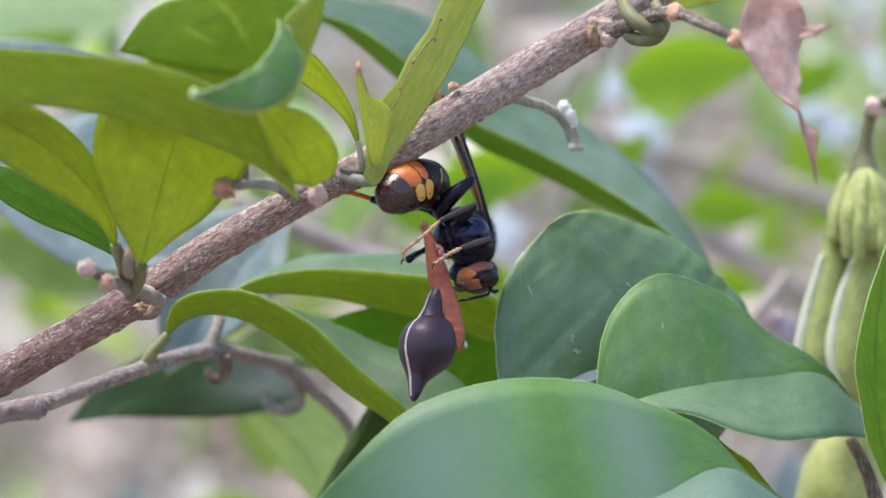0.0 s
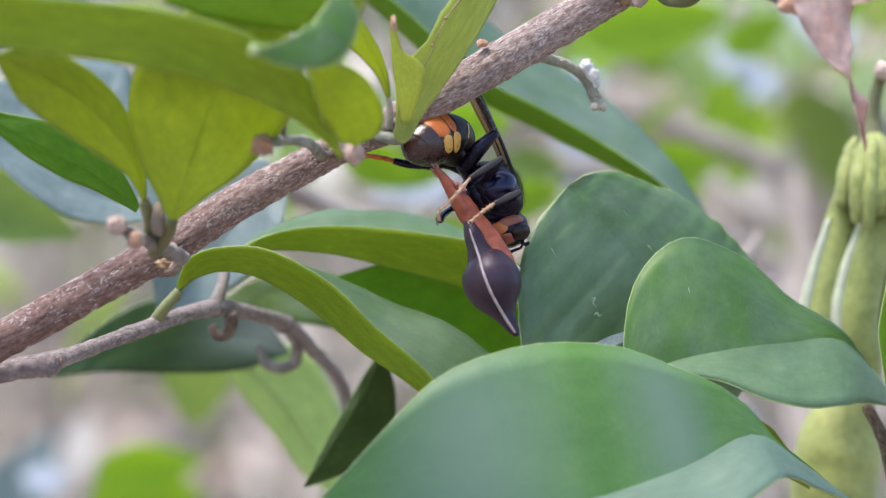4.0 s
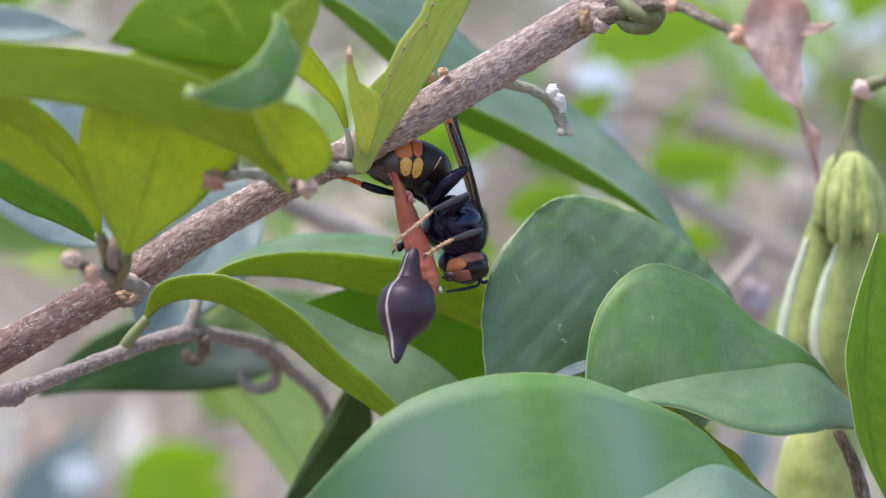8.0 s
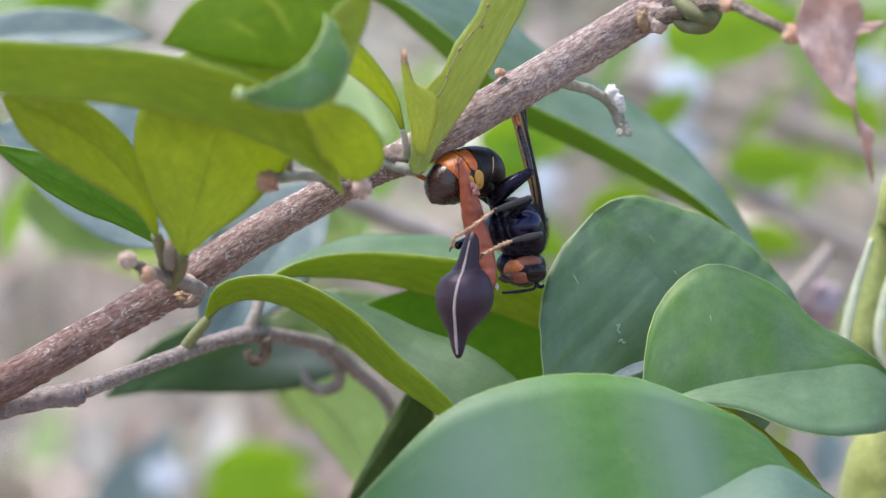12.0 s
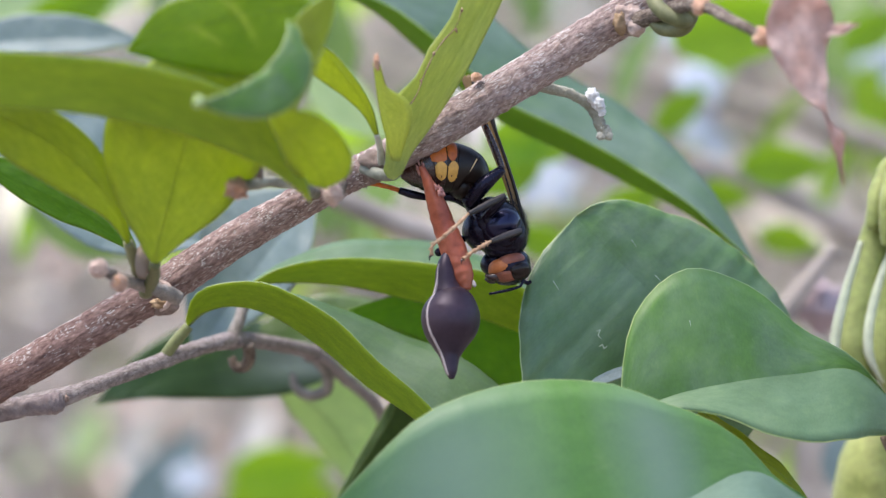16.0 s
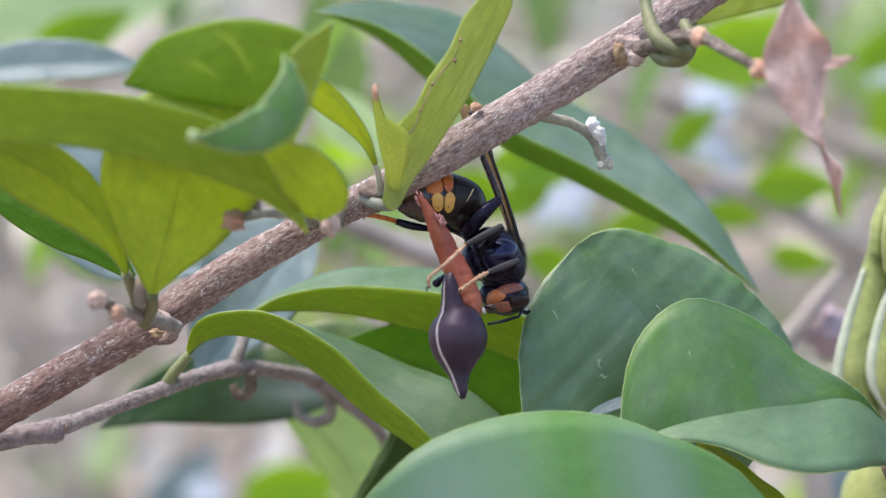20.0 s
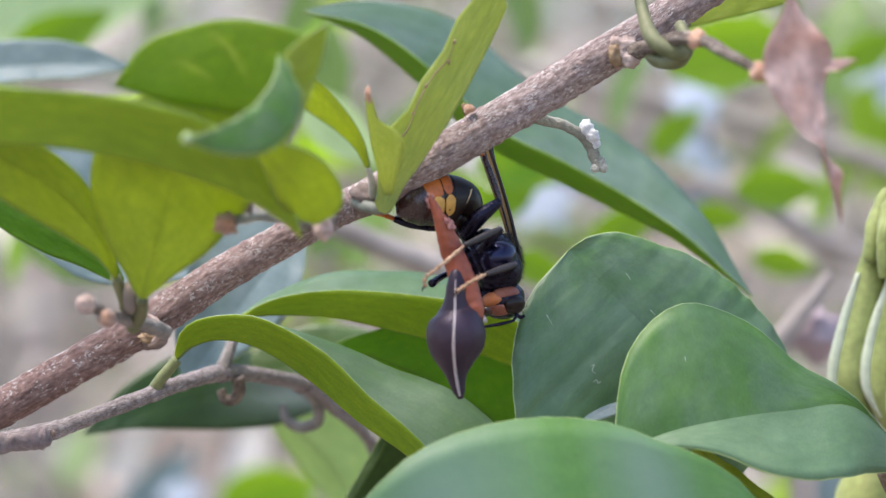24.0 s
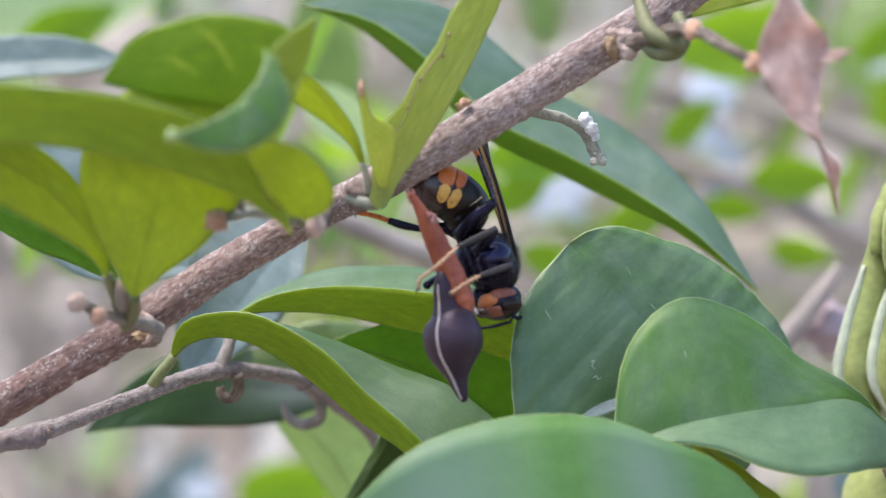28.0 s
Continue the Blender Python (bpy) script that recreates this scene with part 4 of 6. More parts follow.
leaf(shrub, [(-23.5, -50, 17.6), (-20.9, -46, 15.2), (-18.6, -42, 12.0), (-17.1, -39, 9.3), (-16.7, -38, 7.8)],
     ((0.8, 0.1, 0.6), (0.9, 0.1, 0.1), [0.6, 4.2, 5.2, 4.2, 0], 0.1),
     ((-0.8, 0.2, -0.5), (-0.9, 0.2, -0.3), [0.6, 2.0, 3.0, 2.0, 0], 0.1), upper=LEAF_UNDER, rib_r=0.2, label="rounded leaf end, yellow-green")
leaf(shrub, [(-10.3, -17, 16), (-11.4, -20, 19.2), (-13.5, -24, 22.4), (-16.2, -28, 25.8), (-18.2, -31, 27.8)],
     ((0.7, 0.1, 0.35), (0.6, 0.1, 0.5), [0.25, 0.7, 1.0, 0.9, 0.3], 0.05),
     ((-0.7, 0.1, -0.4), (-0.6, 0.1, -0.65), [0.25, 0.9, 1.9, 3.2, 2.4], 0.05), upper=LEAF_YOUNG, rib_r=0.07, label="narrow young leaf", stalk=[(-9.7, -12, 11.4), (-9.9, -15, 14.4)], stalk_r=0.5, stalk_mat=NODE_PALE)

# chewed young leaf by the hornet
chewed = leaf(shrub, [(-8.2, -15.3, 9.7), (-7.6, -15.2, 11.4), (-6.4, -15, 14.8), (-4.1, -15, 19.3), (0.5, -16, 26.5), (5.3, -17, 35.2), (8.3, -18, 40.7)],
     ((-0.9, 0.0, 0.35), (-0.9, 0.0, 0.4), [0.5, 1.5, 1.6, 2.0, 2.8, 3.9, 4.2, 3.2, 3.8, 3.2, 3.6, 2.9, 3.3], 0.05),
     ((0.85, 0.1, -0.45), (0.85, 0.1, -0.45), [0.3, 1.0, 1.3, 1.7, 2.3, 2.5, 2.4, 2.2, 2.0, 1.6], 0.05), upper=LEAF_YOUNG, lower=LEAF_YOUNG, label="chewed pale green leaf with a ragged brown edge", rim=0.06, rib_r=0.06)
part("petiole", tube([(-7.0, -14.2, 12.2), (-7.6, -14, 10.8), (-8.7, -13.6, 10.3), (-10.4, -12.8, 10.6), (-12.4, -11, 11.4)], [0.5, 0.85, 0.9, 0.85, 0.75], 50, sides=24, rough=0.12, grain=0.00004), LEAF_BASE, chewed, "pale grey-green leaf base curling from the branch")
prong = bmesh.new()
blade_into(prong, [(-7.4, -15, 12.0), (-8.6, -18, 17.4), (-9.5, -20, 21.8), (-10.2, -22, 26.2)], [((-1, 0, 0), (-1, 0, 0), [0.6, 0.8, 0.7, 0.5], 0.1), ((1, 0.12, 0), (1, 0.05, 0), [0.4, 1.6, 2.9, 3.7, 3.2, 0.9, 0.6, 0.4], 0.05)], n=30, k=4)
prong_ob = part("leaf_prong", prong, [LEAF_YOUNG, LEAF_YOUNG], chewed)
part("ragged_edge", tube([(-10.1, -22, 26.4), (-9.0, -20.5, 23.0), (-8.3, -19, 21.4), (-7.4, -18, 20.4), (-6.2, -17.5, 20.1), (-5.2, -17, 20.7), (-4.3, -16.6, 22.4), (-3.4, -16.8, 24.8), (-2.1, -17, 27.4), (-0.7, -17, 29.4), (1.0, -17.3, 31.3), (1.8, -18, 33.9)], [0.05, 0.09, 0.08, 0.1, 0.11, 0.1, 0.07, 0.1, 0.07, 0.1, 0.07, 0.05], 70, rough=0.7), EDGE_BROWN, chewed, "brown dried edge")
part("brown_tip", blob((-10.1, -22, 25.9), (0.42, 0.4, 1.1), 0.7, 12), BUD, prong_ob)
for p in ((-4.0, -16, 23.6), (-2.2, -17, 27.4), (1.0, -17, 30.7), (1.8, -18, 33.5)):
    part("chewed_tooth", blob(p, (0.2, 0.18, 0.3), 0.8, 8), EDGE_BROWN, chewed)

# ---- dried leaf hanging from the shoot ----
dried = thing("dried_leaf", at((41.8, -42, 27.8)), "withered pinkish-brown curled leaf hanging from a shoot", "dried leaf")
dried.location = (0, 0, 0)
bm = bmesh.new()
blade_into(bm, [(45.3, -44, 37.9), (45.8, -44, 32.7), (46.4, -44, 26.8), (48.1, -44, 20.8), (49.4, -44, 17.9)],
           [((-0.97, 0.1, 0), (-0.97, 0.1, 0), [0.4, 1.5, 3.2, 4.4, 4.3, 3.2, 2.1, 1.1, 0.2], 0.12), ((0.97, 0.2, 0), (0.97, 0.2, 0), [0.4, 1.6, 3.2, 4.6, 3.6, 2.5, 1.6, 0.8, 0.2], -0.15)], n=26, wave=1.3, thick=0.0005)
body = part("blade", bm, [DRY, DRY], dried)
bm = bmesh.new()
blade_into(bm, [(49.1, -44, 19.0), (50.1, -43, 16.1), (51.2, -43, 12.7), (52.2, -42, 7.9)], [((-1, 0.2, 0), (-1, 0.2, 0), [0.15, 0.2, 0.5, 0.35, 0], 0.1), ((1, 0.1, 0.2), (1, 0.1, 0), [0.15, 0.3, 1.4, 0.5, 0], -0.1)], n=20, k=4, wave=1.0, thick=0.0005)
part("withered_tip", bm, [DRY, DRY], body)
bm = bmesh.new()
blade_into(bm, [(48.8, -43, 28.6), (50.9, -44, 28.6), (53.4, -46, 29.3)], [((0, 0.1, 1), (0, 0.1, 1), [1.4, 0.9, 0.7, 0], 0.2), ((0, -0.1, -1), (0, -0.1, -1), [2.0, 1.0, 0.7, 0], 0.2)], n=14, k=4, wave=1.2, thick=0.0005)
part("withered_lobe", bm, [DRY, DRY], body)

# ---- pods ----
pods = thing("seed_pod_cluster", (0, 0, 0), "pale green ridged pods hanging from a lobed cap", "seed pods")
part("stalk", tube([(76.5, 20, 26.3), (73.3, 22, 24.9), (72.3, 24, 22.6), (71.6, 25, 17.8), (71.4, 25, 13.0)], [0.9, 1.3, 1.0, 1.4, 2.8], 24, rough=0.15), PETIOLE, pods)
part("stalk_node", blob((73.0, 22, 24.7), (1.8, 1.6, 1.6), 0.5), BUD_PALE, pods)
for x, lean, y, low in ((67.0, -1.2, 24, 2.6), (68.5, -0.8, 21, 0.2), (70.0, -0.4, 20, -0.9), (71.6, 0.1, 20.5, 1.4), (73.1, 0.5, 20, -0.6), (74.8, 0.9, 22, 0.8), (76.4, 1.4, 25, 2.4)):
    part("cap_lobe", tube([(71.6, 25, 15.2), (x * 0.6 + 71.6 * 0.4, y + 1.5, 12.2), (x, y, 8.0), (x + lean * 0.5, y - 0.5, 4.0), (x + lean * 0.7, y - 0.3, low)], [0.8, 1.2, 1.4, 1.35, 0.6], 26, sides=14, rough=0.3), POD, pods)
part("cap", blob((71.6, 25.5, 10.5), (4.2, 3.4, 4.2), 0.3, 18), POD, pods)
for x0, x1, x2, y, r in ((67.7, 65.2, 63.8, 27, 2.9), (73.0, 70.3, 69.2, 25, 3.5), (77.4, 77.4, 76.7, 31, 3.2)):
    pod = part("pod", tube([(x0, y, 5.4), (x0 - 0.7, y, 1.0), (x1, y, -7.9), (x2, y, -15.8), (x2 + 1.4, y, -21.2), (x2 + 3.5, y, -26.5)], [1.6, r * 0.85, r, r, r * 0.8, 0.6], 40, sides=14, rough=0.05), POD, pods)
    for s in (-0.95, 0.35):
        out = r * 0.95 * (1 - abs(s) * 0.75)
        part("pod_ridge", tube([(x0 - 0.7 + s * r * 0.8, y - 1.5, 1.0), (x1 + s * r, y - out, -7.9), (x2 + s * r, y - out, -15.8), (x2 + 1.4 + s * r * 0.75, y - 1.5, -21.2)], [0.4, 1.0, 1.0, 0.4] if s < 0 else [0.3, 0.5, 0.5, 0.3], 24), POD_EDGE, pod)
part("pod", tube([(72.0, 36, -25.5), (70.2, 36, -32.6), (68.9, 36, -40.5), (67.9, 36, -50.0)], [2.5, 6.2, 7.2, 6.4], 26, sides=20, rough=0.06), POD, pods)
part("dark_twig", tube([(64.7, 2, -28.1), (66.3, 0, -31.6), (68.0, 0, -36.6), (69.7, 0, -44.9)], [0.9, 1.0, 1.1, 1.2], 24, rough=0.2), BARK_GREY, shrub)


# ---- the hornet; its own space is in millimetres round the waist, head below ----
def mm(p):
    return Vector((p[0] / 1000, p[1] / 1000, p[2] / 1000))


def limb(points, radii, n=14, **kw):
    return tube_into(bmesh.new(), spline([mm(p) for p in points], n), [r / 1000 for r in values(radii, n)], **kw)


def lump(centre, radii, uneven=0.05, cuts=14, turn=None):
    return blob_into(bmesh.new(), mm(centre), [r / 1000 for r in radii], uneven, cuts, turn)


def bristles(parent, centre, radii, count, length, mat):
    """Short hairs standing off a rounded body."""
    bm = bmesh.new()
    for _ in range(count):
        d = Vector((random.gauss(0, 1), random.gauss(0, 1), random.gauss(0, 1))).normalized()
        p = mm(centre) + Vector((d.x * radii[0], d.y * radii[1], d.z * radii[2])) / 1000
        s = d.orthogonal().normalized() * 0.000022
        tip = p + (d + Vector((random.uniform(-0.4, 0.4), random.uniform(-0.4, 0.4), random.uniform(-0.4, 0.4)))) * length / 1000 * random.uniform(0.5, 1.2)
        vs = [bm.verts.new(p + s), bm.verts.new(p - s), bm.verts.new(p + s.cross(d)), bm.verts.new(tip)]
        for f in ((0, 1, 3), (1, 2, 3), (2, 0, 3)):
            bm.faces.new([vs[i] for i in f])
    ob = part("hair", bm, mat, parent)
    ob["kind"] = "stuff"
    return ob


hornet = thing("hornet", (0, 0, 0), "black hornet with an orange-banded abdomen hanging under the branch", "hornet")
thorax = part("thorax", lump((4.9, 0, -4.3), (3.9, 3.7, 4.8), 0.06, 20, Euler((0, radians(-35), 0)).to_matrix()), BLACK, hornet, "glossy blue-black thorax")
part("chest", lump((2.6, 0, -4.6), (2.9, 3.0, 3.0), 0.06, 14), BLACK, thorax)
part("shoulder_plate", lump((6.9, 0.2, -5.6), (2.5, 3.2, 3.0), 0.06, 14), BLACK, thorax)
part("side_plate", lump((4.6, -2.2, -3.6), (2.2, 1.6, 2.6), 0.08, 12, Euler((0, radians(-30), 0)).to_matrix()), BLACK, thorax)
part("side_plate", lump((6.2, -2.3, -5.6), (1.6, 1.4, 1.7), 0.08, 12), BLACK, thorax)
part("waist", limb([(0.1, 0, 0.3), (0.9, 0, -0.7), (2.4, 0, -1.9)], [0.7, 1.0, 2.0], 12), BLACK, thorax)
part("back_plate", lump((5.4, -1.6, -4.0), (3.0, 2.7, 2.6), 0.05, 20, Euler((0, radians(-35), 0)).to_matrix()), BLUE_BLACK, thorax, "glossy navy plate")
bristles(thorax, (5.3, 0.6, -4.7), (4.1, 3.6, 4.5), 1800, 0.45, FUZZ)
bristles(thorax, (6.1, 0.4, -4.6), (3.1, 3.0, 4.2), 4200, 0.75, FUZZ)
bristles(thorax, (3.0, 0.4, -1.6), (1.9, 2.2, 1.5), 500, 0.7, FUZZ)

head = part("head", lump((6.8, 0.3, -10.0), (3.2, 3.2, 2.7), 0.05, 18, Euler((0, radians(-20), 0)).to_matrix()), BLACK, hornet)
part("jaw", lump((5.0, 0.5, -9.6), (2.5, 2.2, 2.0), 0.05, 14), BLACK, head)
part("neck", lump((5.8, 0, -7.5), (2.8, 2.5, 1.6), 0.04, 12), BLACK, head)
HEAD_AT, HEAD_R = (6.8, 0.3, -10.0), (3.3, 3.3, 2.75)


def cap(name, way, wide, high, tilt, mat, label="", lift=1.03, corner=0.55):
    """A plate that hugs the head: its middle's direction, half sizes and tilt; corner squares its outline."""
    bm, n = bmesh.new(), 12
    d0, c, sn = Vector(way).normalized(), math.cos(radians(tilt)), math.sin(radians(tilt))
    right = d0.cross(Vector((0, 0, 1))).normalized() * -1
    if right.x < 0:
        right = -right
    up = Vector((0, 0, 1)) - d0 * d0.z
    across, along = right * c + up * sn, up * c - right * sn
    grid = []
    for i in range(n + 1):
        row = []
        for j in range(n + 1):
            u, v = 2 * i / n - 1, 2 * j / n - 1
            far = max(abs(u), abs(v))
            k = 1.0 if far == 0 else far / math.hypot(u, v)
            k = k * (1 - corner) + corner * min(1.0, k * 1.18)
            d = (d0 + across * u * k * wide + along * v * k * high).normalized()
            r = lift + 0.01 - (lift - 0.97) * far ** 4
            row.append(bm.verts.new(mm((HEAD_AT[0] + d.x * HEAD_R[0] * r, HEAD_AT[1] + d.y * HEAD_R[1] * r, HEAD_AT[2] + d.z * HEAD_R[2] * r))))
        grid.append(row)
    for i in range(n):
        for j in range(n):
            bm.faces.new((grid[i][j], grid[i + 1][j], grid[i + 1][j + 1], grid[i][j + 1]))
    bmesh.ops.recalc_face_normals(bm, faces=bm.faces)
    return part(name, bm, mat, head, label)


cap("cheek", (0.1, -1, 0.62), 0.85, 0.36, 22, FACE, "reddish-brown cheek", 1.04)
cap("face_plate", (-1.05, -1, -0.02), 0.85, 0.4, 24, FACE_ORANGE, "orange face plate", 1.05, 0.9)
cap("face_plate", (-0.4, -1, -0.75), 0.85, 0.46, 12, FACE, "reddish-brown lower face", 1.035)
cap("eye", (0.72, -1, -0.3), 0.7, 0.6, 24, EYE, "glossy dark eye", 1.1, 0.2)
cap("eye", (0.62, 1, -0.12), 0.62, 0.4, -24, EYE, "", 1.08)
cap("cheek", (0.1, 1, 0.5), 0.8, 0.26, -20, FACE, "", 1.04)
part("mandible", limb([(5.4, -1.3, -11.2), (4.2, -1.6, -11.5), (3.2, -1.8, -11.2)], [0.8, 0.6, 0.15], 10), BROWN, head)
part("mandible", limb([(5.4, 1.0, -11.4), (4.2, 1.2, -11.9), (3.2, 1.2, -11.8)], [0.8, 0.6, 0.15], 10), BROWN, head)
part("antenna", limb([(8.4, -1.2, -11.2), (8.7, -1.6, -12.0), (8.3, -1.9, -12.8)], [0.26, 0.22, 0.2], 10), BLACK, head)
part("antenna_tip", limb([(8.3, -1.9, -12.8), (6.2, -2.2, -13.4), (3.8, -2.2, -13.9)], [0.2, 0.24, 0.16], 12), BLACK, head)
part("antenna", limb([(8.2, 0.9, -11.6), (9.4, 1.0, -12.3), (10.0, 1.0, -12.0)], [0.3, 0.3, 0.22], 10), BLACK, head)
bristles(head, (7.2, 0, -10.0), (3.0, 3.0, 2.5), 420, 0.5, FUZZ)

# abdomen in overlapping rings, turning at the waist
SPINE = [(0.3, 0, 0.2), (1.5, 0, 1.6), (0.9, 0, 3.6), (-1.4, 0, 4.5), (-3.9, 0, 4.8), (-6.4, 0, 4.5), (-8.0, 0, 4.0), (-9.0, 0, 3.6)]
GIRTH = [0.6, 2.2, 3.3, 3.7, 3.65, 3.0, 1.85, 0.25]


def ring(s0, s1, swell):
    line, girth = spline([mm(p) for p in SPINE], 120), values(GIRTH, 120)
    a, b = int(s0 * 120), int(s1 * 120)
    seg = range(a, b + 1)
    r = [girth[i] / 1000 * (1 + swell * (i - a) / max(1, b - a)) for i in seg]
    r[-1] *= 0.985
    return tube_into(bmesh.new(), [line[i] for i in seg], r, 28)


abdomen = part("abdomen", ring(0.0, 0.30, 0.02), BROWN_BLACK, hornet, "black abdomen with orange and yellow bands")
part("band", ring(0.292, 0.31, 0.02), BROWN_BLACK, abdomen)
part("waist_segment", lump((-0.1, 0.2, 1.5), (1.9, 2.0, 1.7), 0.05, 14), BROWN_BLACK, abdomen)
part("band", ring(0.306, 0.43, 0.02), BROWN_BLACK, abdomen)
part("band", ring(0.425, 0.518, 0.015), BROWN_BLACK, abdomen)
part("band", ring(0.515, 0.63, 0.02), BROWN, abdomen)
part("band", ring(0.625, 0.77, 0.03), BROWN, abdomen)
part("tail_tip", ring(0.765, 1.0, 0.0), BROWN, abdomen, "dark brown pointed tail")


def patch(s0, s1, a0, a1, mat, label, lift=1.012, round_off=0.35):
    """A coloured plate lying on the abdomen, between two places along it and two angles round it (90: the near flank)."""
    line, girth, bm = spline([mm(p) for p in SPINE], 120), values(GIRTH, 120), bmesh.new()
    grid = []
    for i in range(9):
        s = s0 + (s1 - s0) * i / 8
        k = min(119, int(s * 120))
        p = line[k].lerp(line[k + 1], s * 120 - k)
        t = (line[k + 1] - line[k]).normalized()
        side = t.cross(Vector((0, -1, 0))).normalized()
        out = side.cross(t)
        pinch = 1 - round_off * (abs(i - 4) / 4) ** 2
        row = []
        for j in range(41):
            m = (a0 + a1) / 2 + (a1 - a0) / 2 * (j - 20) / 20 * pinch
            edge = 0.985 if i in (0, 8) or j in (0, 40) else lift
            row.append(bm.verts.new(p + (side * math.cos(radians(m)) + out * math.sin(radians(m))) * girth[k] / 1000 * (edge + 0.012)))
        grid.append(row)
    for i in range(8):
        for j in range(40):
            bm.faces.new((grid[i][j], grid[i + 1][j], grid[i + 1][j + 1], grid[i][j + 1]))
    bmesh.ops.recalc_face_normals(bm, faces=bm.faces)
    return part("colour_plate", bm, mat, abdomen, label)


patch(0.436, 0.512, 22, 86, ORANGE, "orange plate on the flank", 1.02, 0.45)
patch(0.5165, 0.635, -46, 90, ORANGE, "broad orange plate on the flank", 1.02, 0.12)
patch(0.604, 0.622, -120, 40, ORANGE, "thin orange line across the back", 1.02, 0.0)
patch(0.496, 0.5135, -120, 40, ORANGE, "thin orange line across the back", 1.02, 0.0)
patch(0.408, 0.51, 84, 134, YELLOW, "dull yellow lobe on the flank", 1.03, 0.62)
patch(0.516, 0.622, 86, 131, YELLOW, "dull yellow lobe on the flank", 1.03, 0.5)
patch(0.296, 0.305, 58, 100, PALE_LINE, "thin pale line on the side", 1.03, 0.2)
for s0, a0 in ((0.462, 116), (0.562, 118)):
    patch(s0, s0 + 0.012, a0, a0 + 5, BROWN, "dark spot on the yellow lobe", 1.04, 0.5)

# folded wings, passing behind the branch
for k, (dy, tip) in enumerate(((1.5, 0.0), (2.4, 0.8))):
    bm = bmesh.new()
    line = spline([mm(q) for q in ((8.4, dy, -4.6), (6.6, dy + 1.2, 2.0), (4.2, dy + 3.2, 9.0), (1.8 + tip, dy + 5.2, 15.0), (-0.4 + tip, dy + 6.4, 18.4))], 30)
    tube_into(bm, line, [r / 1000 for r in values([0.4, 0.5, 0.75, 1.0, 1.0, 0.3], 30)], 10, flat=0.18)
    wing = part("wing", bm, WING, hornet, "folded smoky brown wing")
    part("wing_vein", tube_into(bmesh.new(), [p + Vector((0.0007, -0.0002, 0.0002)) for p in line[:-3]], [0.00026] * 28, 8), BROWN_BLACK, wing)
    part("wing_vein", tube_into(bmesh.new(), [p + Vector((-0.0001, -0.0003, 0)) for p in line[:-5]], [0.00011] * 26, 6), BLACK, wing)


def leg(points, girths, mats, feet, label, stout=1.0):
    """A leg: thigh, shin and a jointed foot whose pieces taper."""
    thigh = part("leg", limb(points[0], girths[0], 14, sides=10), mats[0], hornet, label)
    part("shin", limb(points[1], girths[1], 12, sides=10), mats[1], thigh)
    if feet:
        line = spline([mm(p) for p in points[2]], feet)
        for a, b in zip(line, line[1:]):
            d = b - a
            part("foot_joint", tube_into(bmesh.new(), [a - d * 0.05, a.lerp(b, 0.55), b], [0.00019 * stout ** 1.6, 0.00023 * stout ** 1.3, 0.00035 * stout ** 0.4], 8), mats[2], thigh)
            for side in (-1, 1) if stout == 1.0 else ():
                part("spur", tube_into(bmesh.new(), [b, b + d * 0.2 + d.cross(Vector((0, 1, 0))).normalized() * 0.00045 * side], [0.0001, 0.00003], 5), mats[2], thigh)
        tip = line[-1]
        part("claw", tube_into(bmesh.new(), [tip, tip + Vector((-0.0003, -0.0002, -0.0003)), tip + Vector((-0.0003, -0.0002, -0.0008))], [0.0002, 0.00015, 0.00005], 6), BROWN, thigh)
    return thigh


leg([[(3.0, -2.4, -3.0), (4.6, -4.4, -1.2), (5.9, -4.8, 0.3)], [(5.9, -4.8, 0.3), (3.4, -6.2, -1.0), (0.7, -8.2, -2.4)], [(0.7, -8.2, -2.4), (-1.4, -10.4, -4.4), (-3.3, -11.3, -6.1), (-4.5, -11.4, -7.0), (-4.5, -11.2, -8.3)]],
    [[0.8, 0.75, 0.55], [0.42, 0.54, 0.34]], [BLACK, LEG_GREY, LEG_TAN], 7, "dark leg with a tan jointed foot gripping the prey")
leg([[(6.4, -2.6, -6.0), (7.6, -4.4, -5.0), (8.2, -4.8, -4.7)], [(8.2, -4.8, -4.7), (6.2, -6.4, -5.4), (3.9, -8.4, -6.3)], [(3.9, -8.4, -6.3), (2.2, -10.2, -7.2), (0.0, -11.0, -8.8)]],
    [[0.75, 0.7, 0.5], [0.42, 0.5, 0.34]], [BLACK, LEG_GREY, LEG_TAN], 6, "dark leg with a tan jointed foot gripping the prey")
leg([[(1.6, 1.6, -1.2), (-1.5, 1.2, 0.2), (-4.6, 0.0, -0.1)], [(-4.6, 0.0, -0.1), (-7.4, -0.4, 0.4), (-9.4, -0.6, 1.0)], [(-9.4, -0.6, 1.0), (-11.4, -0.8, 1.6), (-13.8, -1.2, 2.0)]],
    [[0.9, 0.8, 0.5], [0.42, 0.6, 0.5]], [BLACK, BLACK, ORANGE], 3, "black hind leg with an orange foot holding the branch", 1.4)
leg([[(0.6, -1.6, -1.0), (2.8, -3.0, 1.8), (5.6, -2.6, 4.2)], [(5.6, -2.6, 4.2), (4.3, -0.6, 7.6), (3.0, 0.2, 10.6)], [(3.0, 0.2, 10.6), (2.5, 0.6, 11.4), (2.0, 1.0, 12.6)]],
    [[1.0, 1.15, 0.65], [0.42, 0.5, 0.4]], [BLACK, BROWN, ORANGE], 3, "black hind leg with an orange foot holding the branch", 1.4)
